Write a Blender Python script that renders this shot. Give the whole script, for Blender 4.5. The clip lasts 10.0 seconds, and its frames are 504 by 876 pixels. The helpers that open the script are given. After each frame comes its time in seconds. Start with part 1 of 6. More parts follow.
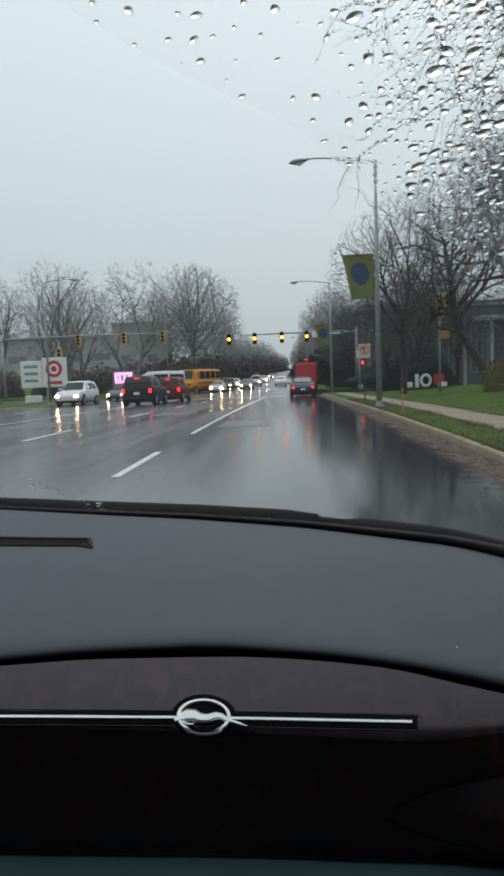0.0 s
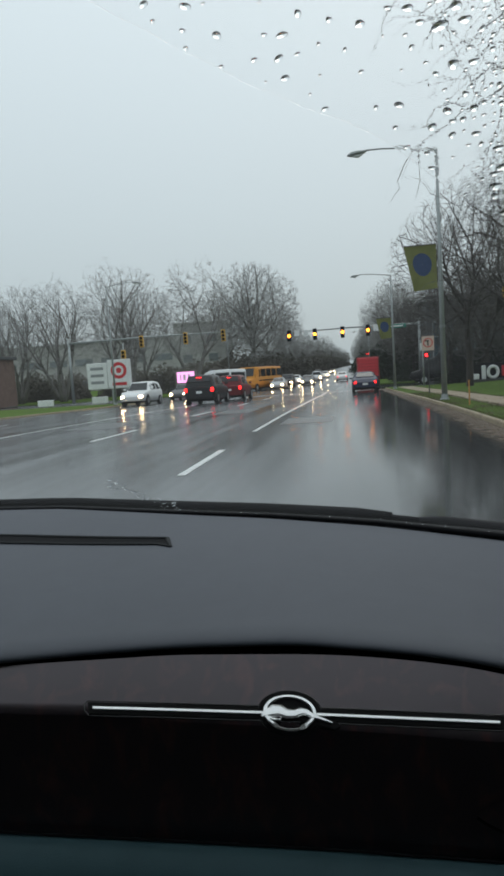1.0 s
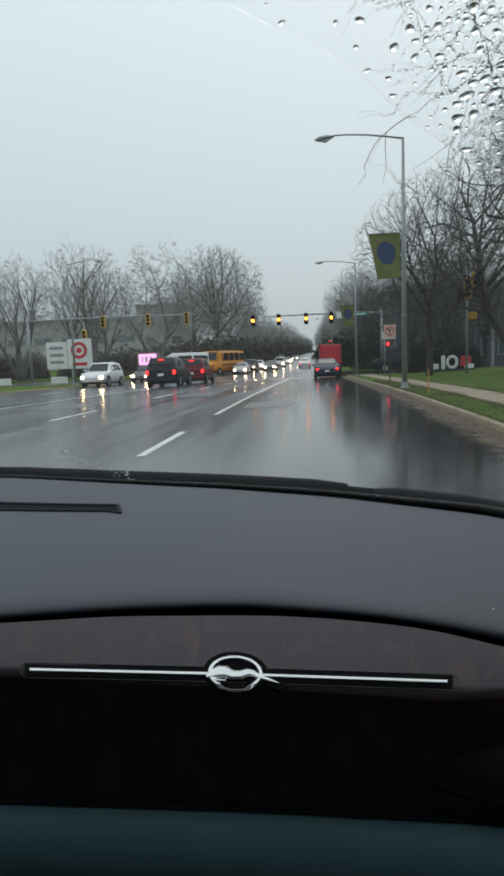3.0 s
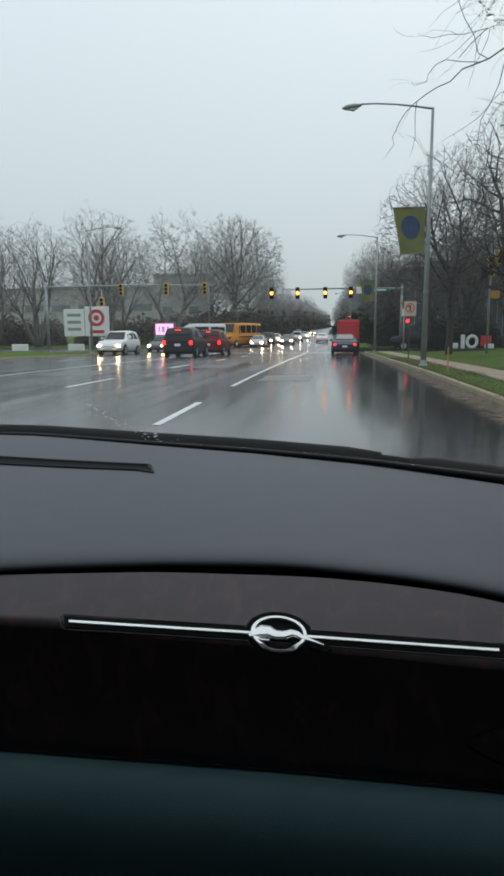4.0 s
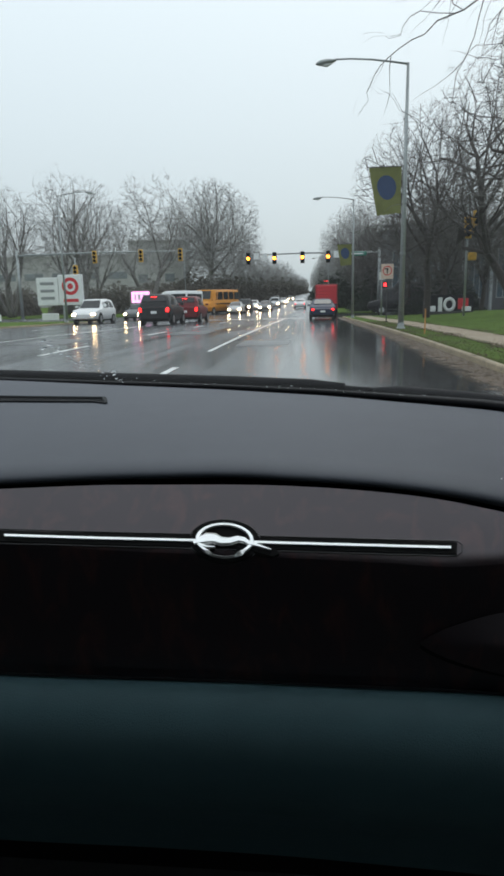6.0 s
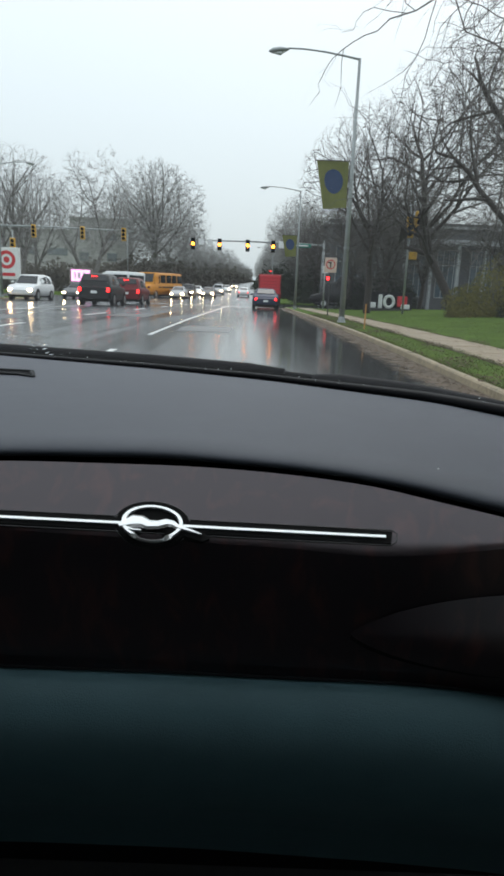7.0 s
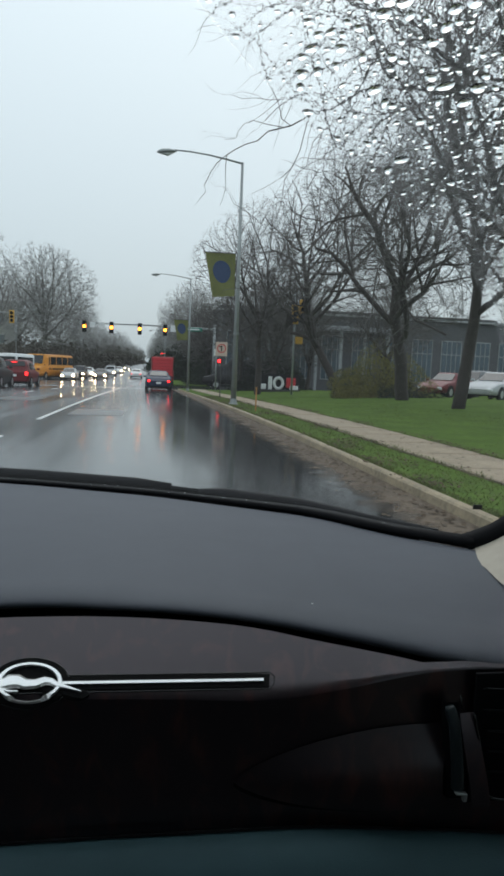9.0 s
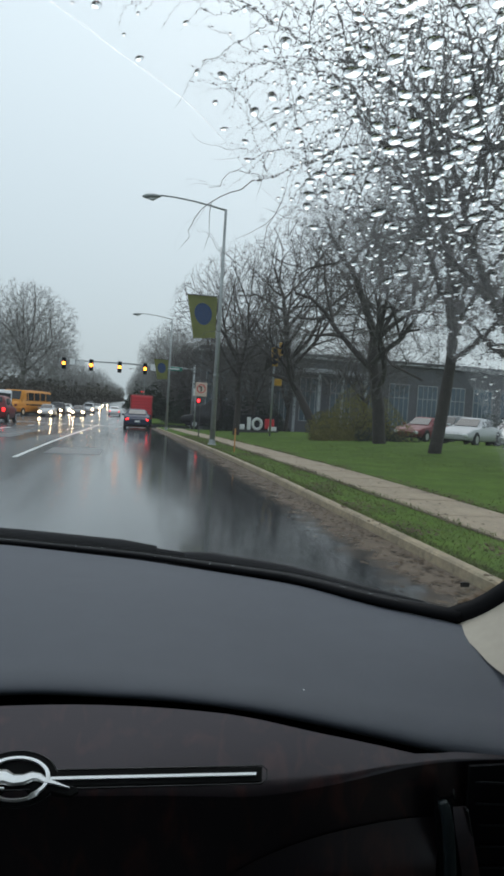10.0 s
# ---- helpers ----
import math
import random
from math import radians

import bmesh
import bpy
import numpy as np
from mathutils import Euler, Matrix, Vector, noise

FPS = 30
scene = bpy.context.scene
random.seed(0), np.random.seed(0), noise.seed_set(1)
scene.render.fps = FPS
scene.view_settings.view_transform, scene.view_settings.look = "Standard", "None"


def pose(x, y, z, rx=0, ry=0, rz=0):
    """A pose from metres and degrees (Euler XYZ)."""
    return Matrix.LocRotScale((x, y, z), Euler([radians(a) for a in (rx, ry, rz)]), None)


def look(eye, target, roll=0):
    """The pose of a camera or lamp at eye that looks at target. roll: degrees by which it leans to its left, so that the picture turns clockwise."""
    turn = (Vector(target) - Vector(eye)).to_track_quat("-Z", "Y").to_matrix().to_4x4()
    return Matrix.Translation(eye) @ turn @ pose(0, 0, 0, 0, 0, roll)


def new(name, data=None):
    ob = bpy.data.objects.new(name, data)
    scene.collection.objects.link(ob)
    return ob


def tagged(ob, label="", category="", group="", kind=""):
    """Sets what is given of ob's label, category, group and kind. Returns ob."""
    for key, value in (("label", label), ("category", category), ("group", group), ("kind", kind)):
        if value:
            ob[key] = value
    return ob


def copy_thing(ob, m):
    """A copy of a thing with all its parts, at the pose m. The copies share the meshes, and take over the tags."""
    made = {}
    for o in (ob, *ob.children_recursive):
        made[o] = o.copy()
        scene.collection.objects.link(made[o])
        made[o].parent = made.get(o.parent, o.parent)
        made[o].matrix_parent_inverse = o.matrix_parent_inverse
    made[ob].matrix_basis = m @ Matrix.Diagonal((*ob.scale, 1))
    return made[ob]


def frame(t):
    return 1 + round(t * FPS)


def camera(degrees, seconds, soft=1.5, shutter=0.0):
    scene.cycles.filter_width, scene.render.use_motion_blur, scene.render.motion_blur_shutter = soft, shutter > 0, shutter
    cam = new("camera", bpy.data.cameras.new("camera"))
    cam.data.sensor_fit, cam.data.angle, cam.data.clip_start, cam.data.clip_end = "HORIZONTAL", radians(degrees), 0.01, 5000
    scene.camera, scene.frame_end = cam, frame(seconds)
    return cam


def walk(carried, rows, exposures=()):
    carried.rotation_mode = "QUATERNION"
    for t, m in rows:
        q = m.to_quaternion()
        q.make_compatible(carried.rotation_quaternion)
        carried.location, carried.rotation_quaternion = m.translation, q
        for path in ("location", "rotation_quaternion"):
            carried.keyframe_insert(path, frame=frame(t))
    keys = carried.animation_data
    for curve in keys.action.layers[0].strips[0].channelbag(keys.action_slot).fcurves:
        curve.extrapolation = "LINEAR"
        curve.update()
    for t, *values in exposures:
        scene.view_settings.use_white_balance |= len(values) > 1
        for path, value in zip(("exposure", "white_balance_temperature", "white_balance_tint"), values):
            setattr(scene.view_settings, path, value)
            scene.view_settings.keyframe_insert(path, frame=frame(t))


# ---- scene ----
cam = camera(42.6, 10.0, soft=3.0)
PATH = [
    (0, (0.036, -0.014, 1.194), (-0.090, 1.971, 0.985), -2.2),
    (0.5, (0.030, -0.022, 1.196), (-0.234, 1.950, 0.989), -3.2),
    (1, (0.019, -0.029, 1.202), (-0.297, 1.935, 0.993), -3.8),
    (1.5, (0.033, -0.007, 1.174), (-0.173, 1.964, 0.904), -3.1),
    (2, (0.030, -0.000, 1.167), (-0.149, 1.971, 0.884), -2.4),
    (2.5, (0.025, -0.005, 1.176), (-0.177, 1.967, 0.916), -2.1),
    (2.7, (0.028, -0.007, 1.171), (-0.174, 1.966, 0.911), -2.3),
    (3.8, (-0.003, 0.001, 1.163), (-0.225, 1.965, 0.861), -0.8),
    (4, (-0.013, 0.009, 1.147), (-0.255, 1.965, 0.806), -0.4),
    (4.5, (-0.036, 0.022, 1.128), (-0.317, 1.961, 0.724), -1.7),
    (5, (-0.024, 0.013, 1.111), (-0.350, 1.948, 0.724), -2.5),
    (5.5, (-0.008, 0.043, 1.088), (-0.308, 1.981, 0.693), -0.9),
    (5.7, (0.020, 0.032, 1.081), (-0.183, 1.972, 0.640), -2.0),
    (6.8, (0.013, 0.047, 1.075), (-0.107, 1.998, 0.652), 0.8),
    (7, (0.020, 0.059, 1.065), (0.032, 2.002, 0.592), 2.3),
    (7.5, (-0.006, 0.061, 1.088), (0.131, 2.027, 0.743), 4.5),
    (8, (0.027, 0.057, 1.105), (0.252, 2.017, 0.777), 2.6),
    (8.5, (0.047, 0.033, 1.135), (0.302, 2.004, 0.908), 1.6),
    (9, (0.032, 0.040, 1.132), (0.358, 2.001, 0.912), 2.4),
    (9.5, (0.058, 0.045, 1.149), (0.490, 1.990, 0.979), 1.1),
    (10, (0.012, 0.040, 1.175), (0.401, 2.000, 1.081), 3.6),
]
STOPS = [(0.0, -0.14, 6500, 10), (0.5, -0.24, 6500, 9), (1.0, -0.16, 6500, 9), (1.5, -0.18, 6500, 8), (2.0, -0.20, 6480, 6), (2.5, -0.14, 6500, 8), (4.0, -0.04, 6500, 10), (4.5, 0.36, 6530, 11), (5.0, 0.10, 6500, 8), (5.7, 0.12, 6500, 10),
         (7.0, 0.34, 6560, 11), (7.5, 0.36, 6580, 12), (8.0, 0.26, 6400, 9), (8.6, 0.05, 6380, 9), (9.5, 0.0, 6380, 9), (10.0, -0.05, 6300, 9)]
walk(cam, [(t, look(eye, target, roll)) for t, eye, target, roll in PATH], STOPS)

# ---------------------------------------------------------------- light
world = bpy.data.worlds.new("overcast")
scene.world = world
world.use_nodes = True
wn, wl = world.node_tree.nodes, world.node_tree.links
bg = wn["Background"]
sky = wn.new("ShaderNodeTexSky")
sky.sky_type = "NISHITA"
sky.sun_disc = False
sky.sun_elevation, sky.sun_rotation = radians(48), radians(20)
sky.air_density, sky.dust_density = 1.0, 4.0
coord = wn.new("ShaderNodeTexCoord")
sep = wn.new("ShaderNodeSeparateXYZ")
wl.new(coord.outputs["Generated"], sep.inputs[0])
cloud = wn.new("ShaderNodeValToRGB")
cloud.color_ramp.elements[0].position, cloud.color_ramp.elements[0].color = 0.0, (0.515, 0.59, 0.625, 1)
cloud.color_ramp.elements[1].position, cloud.color_ramp.elements[1].color = 0.75, (1.06, 1.18, 1.25, 1)
mid = cloud.color_ramp.elements.new(0.22)
mid.color = (0.69, 0.78, 0.825, 1)
wl.new(sep.outputs["Z"], cloud.inputs[0])
dim = wn.new("ShaderNodeMix")
dim.data_type, dim.blend_type = "RGBA", "MULTIPLY"
dim.inputs["Factor"].default_value = 1.0
wl.new(sky.outputs[0], dim.inputs["A"])
dim.inputs["B"].default_value = (0.1, 0.1, 0.1, 1)
veil = wn.new("ShaderNodeMix")
veil.data_type = "RGBA"
veil.inputs["Factor"].default_value = 0.9
wl.new(dim.outputs["Result"], veil.inputs["A"])
wl.new(cloud.outputs[0], veil.inputs["B"])
wl.new(veil.outputs["Result"], bg.inputs[0])
bg.inputs[1].default_value = 1.0
sun = new("sun", bpy.data.lights.new("sun", "SUN"))
sun.data.energy, sun.data.angle, sun.data.color = 0.5, radians(40), (1.0, 0.97, 0.93)
sun.matrix_world = look((0, 0, 50), (-10, -38, 0))

# ---------------------------------------------------------------- materials


def mat(name, color, rough=0.6, metal=0.0, vary=0.25, scale=6.0, bump=0.0, bscale=60.0, coat=0.0, spec=0.5, emit=None, power=0.0):
    m = bpy.data.materials.new(name)
    m.use_nodes = True
    n, l = m.node_tree.nodes, m.node_tree.links
    p = n["Principled BSDF"]
    p.inputs["Roughness"].default_value, p.inputs["Metallic"].default_value = rough, metal
    p.inputs["Coat Weight"].default_value, p.inputs["Coat Roughness"].default_value = coat, 0.06
    p.inputs["Specular IOR Level"].default_value = spec
    p.inputs["Base Color"].default_value = (*color, 1)
    if emit:
        p.inputs["Emission Color"].default_value, p.inputs["Emission Strength"].default_value = (*emit, 1), power
    if vary:
        co = n.new("ShaderNodeTexCoord")
        big, fine = n.new("ShaderNodeTexNoise"), n.new("ShaderNodeTexNoise")
        big.inputs["Scale"].default_value, big.inputs["Detail"].default_value = scale, 5
        fine.inputs["Scale"].default_value, fine.inputs["Detail"].default_value = scale * 9, 3
        add = n.new("ShaderNodeMath")
        add.operation = "ADD"
        ramp = n.new("ShaderNodeMapRange")
        ramp.inputs["From Min"].default_value, ramp.inputs["From Max"].default_value = 0.6, 1.4
        ramp.inputs["To Min"].default_value, ramp.inputs["To Max"].default_value = 1 - vary, 1 + vary
        mul = n.new("ShaderNodeMix")
        mul.data_type, mul.blend_type = "RGBA", "MULTIPLY"
        mul.inputs["Factor"].default_value = 1.0
        mul.inputs["A"].default_value = (*color, 1)
        l.new(co.outputs["Object"], big.inputs["Vector"])
        l.new(co.outputs["Object"], fine.inputs["Vector"])
        l.new(big.outputs[0], add.inputs[0])
        l.new(fine.outputs[0], add.inputs[1])
        l.new(add.outputs[0], ramp.inputs["Value"])
        l.new(ramp.outputs[0], mul.inputs["B"])
        l.new(mul.outputs["Result"], p.inputs["Base Color"])
    if bump:
        co = n.new("ShaderNodeTexCoord")
        tex, b = n.new("ShaderNodeTexNoise"), n.new("ShaderNodeBump")
        tex.inputs["Scale"].default_value, tex.inputs["Detail"].default_value = bscale, 4
        b.inputs["Strength"].default_value, b.inputs["Distance"].default_value = bump, 0.01
        l.new(co.outputs["Object"], tex.inputs["Vector"])
        l.new(tex.outputs[0], b.inputs["Height"])
        l.new(b.outputs[0], p.inputs["Normal"])
    return m


def wet_asphalt():
    m = mat("wet_asphalt", (0.035, 0.037, 0.04), 0.2, vary=0.0)
    n, l = m.node_tree.nodes, m.node_tree.links
    p = n["Principled BSDF"]
    co = n.new("ShaderNodeTexCoord")
    stretch = n.new("ShaderNodeMapping")
    stretch.inputs["Scale"].default_value = (1.2, 0.06, 1)
    tracks, grain, film = n.new("ShaderNodeTexNoise"), n.new("ShaderNodeTexNoise"), n.new("ShaderNodeTexNoise")
    tracks.inputs["Scale"].default_value, tracks.inputs["Detail"].default_value = 1.0, 5
    grain.inputs["Scale"].default_value, grain.inputs["Detail"].default_value = 70, 4
    film.inputs["Scale"].default_value, film.inputs["Detail"].default_value = 3.4, 4
    l.new(co.outputs["Object"], stretch.inputs[0])
    l.new(stretch.outputs[0], tracks.inputs["Vector"])
    l.new(co.outputs["Object"], grain.inputs["Vector"])
    l.new(stretch.outputs[0], film.inputs["Vector"])
    tone = n.new("ShaderNodeValToRGB")
    tone.color_ramp.elements[0].position, tone.color_ramp.elements[0].color = 0.3, (0.044, 0.048, 0.052, 1)
    tone.color_ramp.elements[1].position, tone.color_ramp.elements[1].color = 0.72, (0.115, 0.122, 0.13, 1)
    l.new(tracks.outputs[0], tone.inputs[0])
    # standing water towards the near kerb, with ragged borders
    where, ragged, pool = n.new("ShaderNodeSeparateXYZ"), n.new("ShaderNodeMath"), n.new("ShaderNodeMapRange")
    l.new(co.outputs["Object"], where.inputs[0])
    ragged.operation = "MULTIPLY_ADD"
    ragged.inputs[1].default_value = 2.6
    l.new(tracks.outputs[0], ragged.inputs[0])
    l.new(where.outputs["X"], ragged.inputs[2])
    pool.interpolation_type = "SMOOTHSTEP"
    pool.inputs["From Min"].default_value, pool.inputs["From Max"].default_value = 0.0, 2.2
    l.new(ragged.outputs[0], pool.inputs["Value"])
    # colour darkened in the wet zone to stand for reflected trees
    reflect_dark = n.new("ShaderNodeMix")
    reflect_dark.data_type, reflect_dark.blend_type = "RGBA", "MULTIPLY"
    reflect_dark.inputs["B"].default_value = (0.36, 0.36, 0.36, 1)
    l.new(pool.outputs[0], reflect_dark.inputs["Factor"])
    l.new(tone.outputs[0], reflect_dark.inputs["A"])
    l.new(reflect_dark.outputs["Result"], p.inputs["Base Color"])
    rough = n.new("ShaderNodeMapRange")
    rough.inputs["From Min"].default_value, rough.inputs["From Max"].default_value = 0.32, 0.68
    rough.inputs["To Min"].default_value, rough.inputs["To Max"].default_value = 0.10, 0.27
    mixn = n.new("ShaderNodeMath")
    mixn.operation = "MULTIPLY_ADD"
    mixn.inputs[1].default_value = 0.45
    l.new(film.outputs[0], mixn.inputs[0])
    half = n.new("ShaderNodeMath")
    half.operation = "MULTIPLY"
    half.inputs[1].default_value = 0.55
    l.new(tracks.outputs[0], half.inputs[0])
    l.new(half.outputs[0], mixn.inputs[2])
    l.new(mixn.outputs[0], rough.inputs["Value"])
    slick = n.new("ShaderNodeMix")
    slick.data_type = "FLOAT"
    smoother = n.new("ShaderNodeMath")
    smoother.operation = "MULTIPLY"
    smoother.inputs[1].default_value = 0.55
    l.new(rough.outputs[0], smoother.inputs[0])
    l.new(pool.outputs[0], slick.inputs["Factor"])
    l.new(rough.outputs[0], slick.inputs["A"])
    l.new(smoother.outputs[0], slick.inputs["B"])
    l.new(slick.outputs["Result"], p.inputs["Roughness"])
    b = n.new("ShaderNodeBump")
    b.inputs["Strength"].default_value, b.inputs["Distance"].default_value = 0.04, 0.004
    l.new(grain.outputs[0], b.inputs["Height"])
    l.new(b.outputs[0], p.inputs["Normal"])
    return m


def gutter_litter():
    """Brown wet litter, thick at the kerb and thinning out raggedly over the asphalt."""
    m = mat("leafy_gutter", (0.092, 0.064, 0.040), 0.7, vary=0.4, scale=5.0, bump=0.5, bscale=30, spec=0.3)
    n, l = m.node_tree.nodes, m.node_tree.links
    p = n["Principled BSDF"]
    co, sep, spots, add, cut = n.new("ShaderNodeTexCoord"), n.new("ShaderNodeSeparateXYZ"), n.new("ShaderNodeTexNoise"), n.new("ShaderNodeMath"), n.new("ShaderNodeMapRange")
    spots.inputs["Scale"].default_value, spots.inputs["Detail"].default_value = 4.0, 7
    l.new(co.outputs["Object"], sep.inputs[0])
    l.new(co.outputs["Object"], spots.inputs["Vector"])
    add.operation = "MULTIPLY_ADD"
    add.inputs[1].default_value = 0.8
    l.new(spots.outputs[0], add.inputs[0])
    l.new(sep.outputs["X"], add.inputs[2])
    cut.inputs["From Min"].default_value, cut.inputs["From Max"].default_value = 2.32, 2.66
    l.new(add.outputs[0], cut.inputs["Value"])
    l.new(cut.outputs[0], p.inputs["Alpha"])
    return m


def burl_wood():
    m = mat("dark_burl_trim", (0.02, 0.01, 0.008), 0.3, coat=0.25, spec=0.75, vary=0.0)
    n, l = m.node_tree.nodes, m.node_tree.links
    p = n["Principled BSDF"]
    co, tex, mp = n.new("ShaderNodeTexCoord"), n.new("ShaderNodeTexNoise"), n.new("ShaderNodeMapping")
    mp.inputs["Scale"].default_value = (1.3, 1, 0.6)
    tex.inputs["Scale"].default_value, tex.inputs["Detail"].default_value, tex.inputs["Distortion"].default_value = 38, 5, 0.8
    ramp = n.new("ShaderNodeValToRGB")
    ramp.color_ramp.elements[0].position, ramp.color_ramp.elements[0].color = 0.50, (0.0045, 0.0035, 0.0045, 1)
    ramp.color_ramp.elements[1].position, ramp.color_ramp.elements[1].color = 0.76, (0.040, 0.014, 0.0115, 1)
    l.new(co.outputs["Object"], mp.inputs[0])
    l.new(mp.outputs[0], tex.inputs["Vector"])
    l.new(tex.outputs[0], ramp.inputs[0])
    l.new(ramp.outputs[0], p.inputs["Base Color"])
    p.inputs["Coat Roughness"].default_value = 0.18
    p.inputs["Specular Tint"].default_value = (0.98, 0.85, 0.91, 1)
    return m


def clear(name, tint=(1, 1, 1), gloss=0.04, haze=0.0):
    """A thin pane: mostly clear, with a little gloss and a little milky scatter."""
    m = bpy.data.materials.new(name)
    m.use_nodes = True
    n, l = m.node_tree.nodes, m.node_tree.links
    n.remove(n["Principled BSDF"])
    t, g, mx = n.new("ShaderNodeBsdfTransparent"), n.new("ShaderNodeBsdfGlossy"), n.new("ShaderNodeMixShader")
    t.inputs[0].default_value = (*tint, 1)
    g.inputs["Roughness"].default_value = 0.03
    mx.inputs[0].default_value = gloss
    l.new(t.outputs[0], mx.inputs[1])
    l.new(g.outputs[0], mx.inputs[2])
    last = mx
    if haze:
        d, m2 = n.new("ShaderNodeBsdfTranslucent"), n.new("ShaderNodeMixShader")
        d.inputs[0].default_value = (0.9, 0.93, 0.95, 1)
        m2.inputs[0].default_value = haze
        l.new(mx.outputs[0], m2.inputs[1])
        l.new(d.outputs[0], m2.inputs[2])
        last = m2
    l.new(last.outputs[0], n["Material Output"].inputs[0])
    return m


def water():
    m = bpy.data.materials.new("rain_water")
    m.use_nodes = True
    n, l = m.node_tree.nodes, m.node_tree.links
    n.remove(n["Principled BSDF"])
    g = n.new("ShaderNodeBsdfGlass")
    g.inputs["IOR"].default_value, g.inputs["Roughness"].default_value = 1.33, 0.025
    l.new(g.outputs[0], n["Material Output"].inputs[0])
    return m


def water_film():
    """Thin water, wavy on its outer face."""
    m = water()
    m.name = "wavy_water_film"
    n, l = m.node_tree.nodes, m.node_tree.links
    co, wave, fine, add, b = n.new("ShaderNodeTexCoord"), n.new("ShaderNodeTexNoise"), n.new("ShaderNodeTexNoise"), n.new("ShaderNodeMath"), n.new("ShaderNodeBump")
    wave.inputs["Scale"].default_value, wave.inputs["Detail"].default_value = 38, 2
    fine.inputs["Scale"].default_value, fine.inputs["Detail"].default_value = 130, 2
    add.operation = "MULTIPLY_ADD"
    add.inputs[1].default_value = 0.3
    l.new(co.outputs["Object"], wave.inputs["Vector"])
    l.new(co.outputs["Object"], fine.inputs["Vector"])
    l.new(fine.outputs[0], add.inputs[0])
    l.new(wave.outputs[0], add.inputs[2])
    b.inputs["Strength"].default_value, b.inputs["Distance"].default_value = 1.0, 0.0009
    l.new(add.outputs[0], b.inputs["Height"])
    g = [q for q in n if q.type == "BSDF_GLASS"][0]
    g.inputs["Roughness"].default_value = 0.0
    l.new(b.outputs[0], g.inputs["Normal"])
    mist, mx = n.new("ShaderNodeBsdfTranslucent"), n.new("ShaderNodeMixShader")
    mist.inputs[0].default_value = (0.9, 0.93, 0.95, 1)
    mx.inputs[0].default_value = 0.010
    l.new(g.outputs[0], mx.inputs[1])
    l.new(mist.outputs[0], mx.inputs[2])
    l.new(mx.outputs[0], n["Material Output"].inputs[0])
    return m


ROAD = wet_asphalt()
BURL = burl_wood()
GRASS = mat("wet_grass", (0.070, 0.118, 0.016), 0.95, vary=0.45, scale=0.9, bump=0.6, bscale=30, spec=0.08)
CONCRETE = mat("wet_concrete", (0.27, 0.208, 0.138), 0.6, vary=0.3, scale=1.5, bump=0.2, bscale=40)
KERB = mat("kerb_concrete", (0.25, 0.195, 0.12), 0.65, vary=0.45, scale=2.0, bump=0.3, bscale=30)
GUTTER = gutter_litter()
SOIL = mat("dark_wet_soil", (0.06, 0.045, 0.03), 0.85, vary=0.5, scale=5.0, bump=0.4, bscale=30, spec=0.2)
PAINT = mat("road_paint", (0.62, 0.63, 0.62), 0.35, vary=0.25, scale=5)
PATCH = mat("patched_asphalt", (0.065, 0.068, 0.072), 0.3, vary=0.25, scale=3, bump=0.1)
BARK = mat("wet_bark", (0.035, 0.028, 0.024), 0.85, vary=0.4, scale=4, bump=0.5, bscale=25)
TWIG = mat("bare_twigs", (0.09, 0.083, 0.078), 0.9, vary=0.3, scale=1)
# far trees' bark and twigs, rain haze put into their colour
HAZEBARK = mat("hazed_bark", (0.17, 0.16, 0.15), 0.9, vary=0.35, scale=3)
HAZETWIG = mat("hazed_bare_twigs", (0.27, 0.265, 0.26), 0.9, vary=0.3, scale=1)
LEAF = mat("olive_leaves", (0.125, 0.115, 0.030), 0.9, vary=0.5, scale=3, spec=0.1)
DARKLEAF = mat("evergreen_leaves", (0.016, 0.024, 0.014), 0.9, vary=0.5, scale=2, spec=0.1)
BRUSH = mat("brown_brush", (0.15, 0.137, 0.118), 0.95, vary=0.4, scale=1, spec=0.1)
BLADE = mat("grass_blades", (0.100, 0.120, 0.030), 0.9, vary=0.4, scale=0.8, spec=0.1)
STRAW = mat("dead_leaf_litter", (0.075, 0.050, 0.029), 0.85, vary=0.4, scale=2, spec=0.2)
STEEL = mat("galvanised_steel", (0.30, 0.32, 0.32), 0.45, metal=0.6, vary=0.25, scale=3)
DARKSTEEL = mat("dark_steel", (0.05, 0.05, 0.05), 0.5, metal=0.5, vary=0.2)
YELLOW = mat("signal_yellow", (0.62, 0.34, 0.03), 0.4, vary=0.15)
BLACKPL = mat("black_plastic", (0.006, 0.007, 0.008), 0.6, vary=0.2, scale=20, spec=0.15)
RIMBLACK = mat("gloss_black_rim", (0.015, 0.015, 0.016), 0.25, vary=0.1, coat=0.3)
DASH = mat("dash_plastic", (0.060, 0.066, 0.081), 0.62, vary=0.08, scale=3, bump=0.12, bscale=900, spec=0.35)
LOWER = mat("lower_dash_plastic", (0.048, 0.096, 0.110), 0.6, vary=0.1, scale=3, bump=0.15, bscale=700, spec=0.3)
BED = mat("black_bed", (0.006, 0.006, 0.006), 0.75, vary=0.1, spec=0.1)
LEVER = mat("dark_lever_plastic", (0.012, 0.018, 0.020), 0.5, vary=0.15, scale=30, spec=0.3)
SEALBLACK = mat("black_rubber", (0.005, 0.005, 0.006), 0.6, vary=0.15, scale=20, spec=0.08)
# near-black for shaded gaps and recesses, also unlit lenses and the firewall
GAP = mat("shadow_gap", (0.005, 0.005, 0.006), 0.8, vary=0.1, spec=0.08)
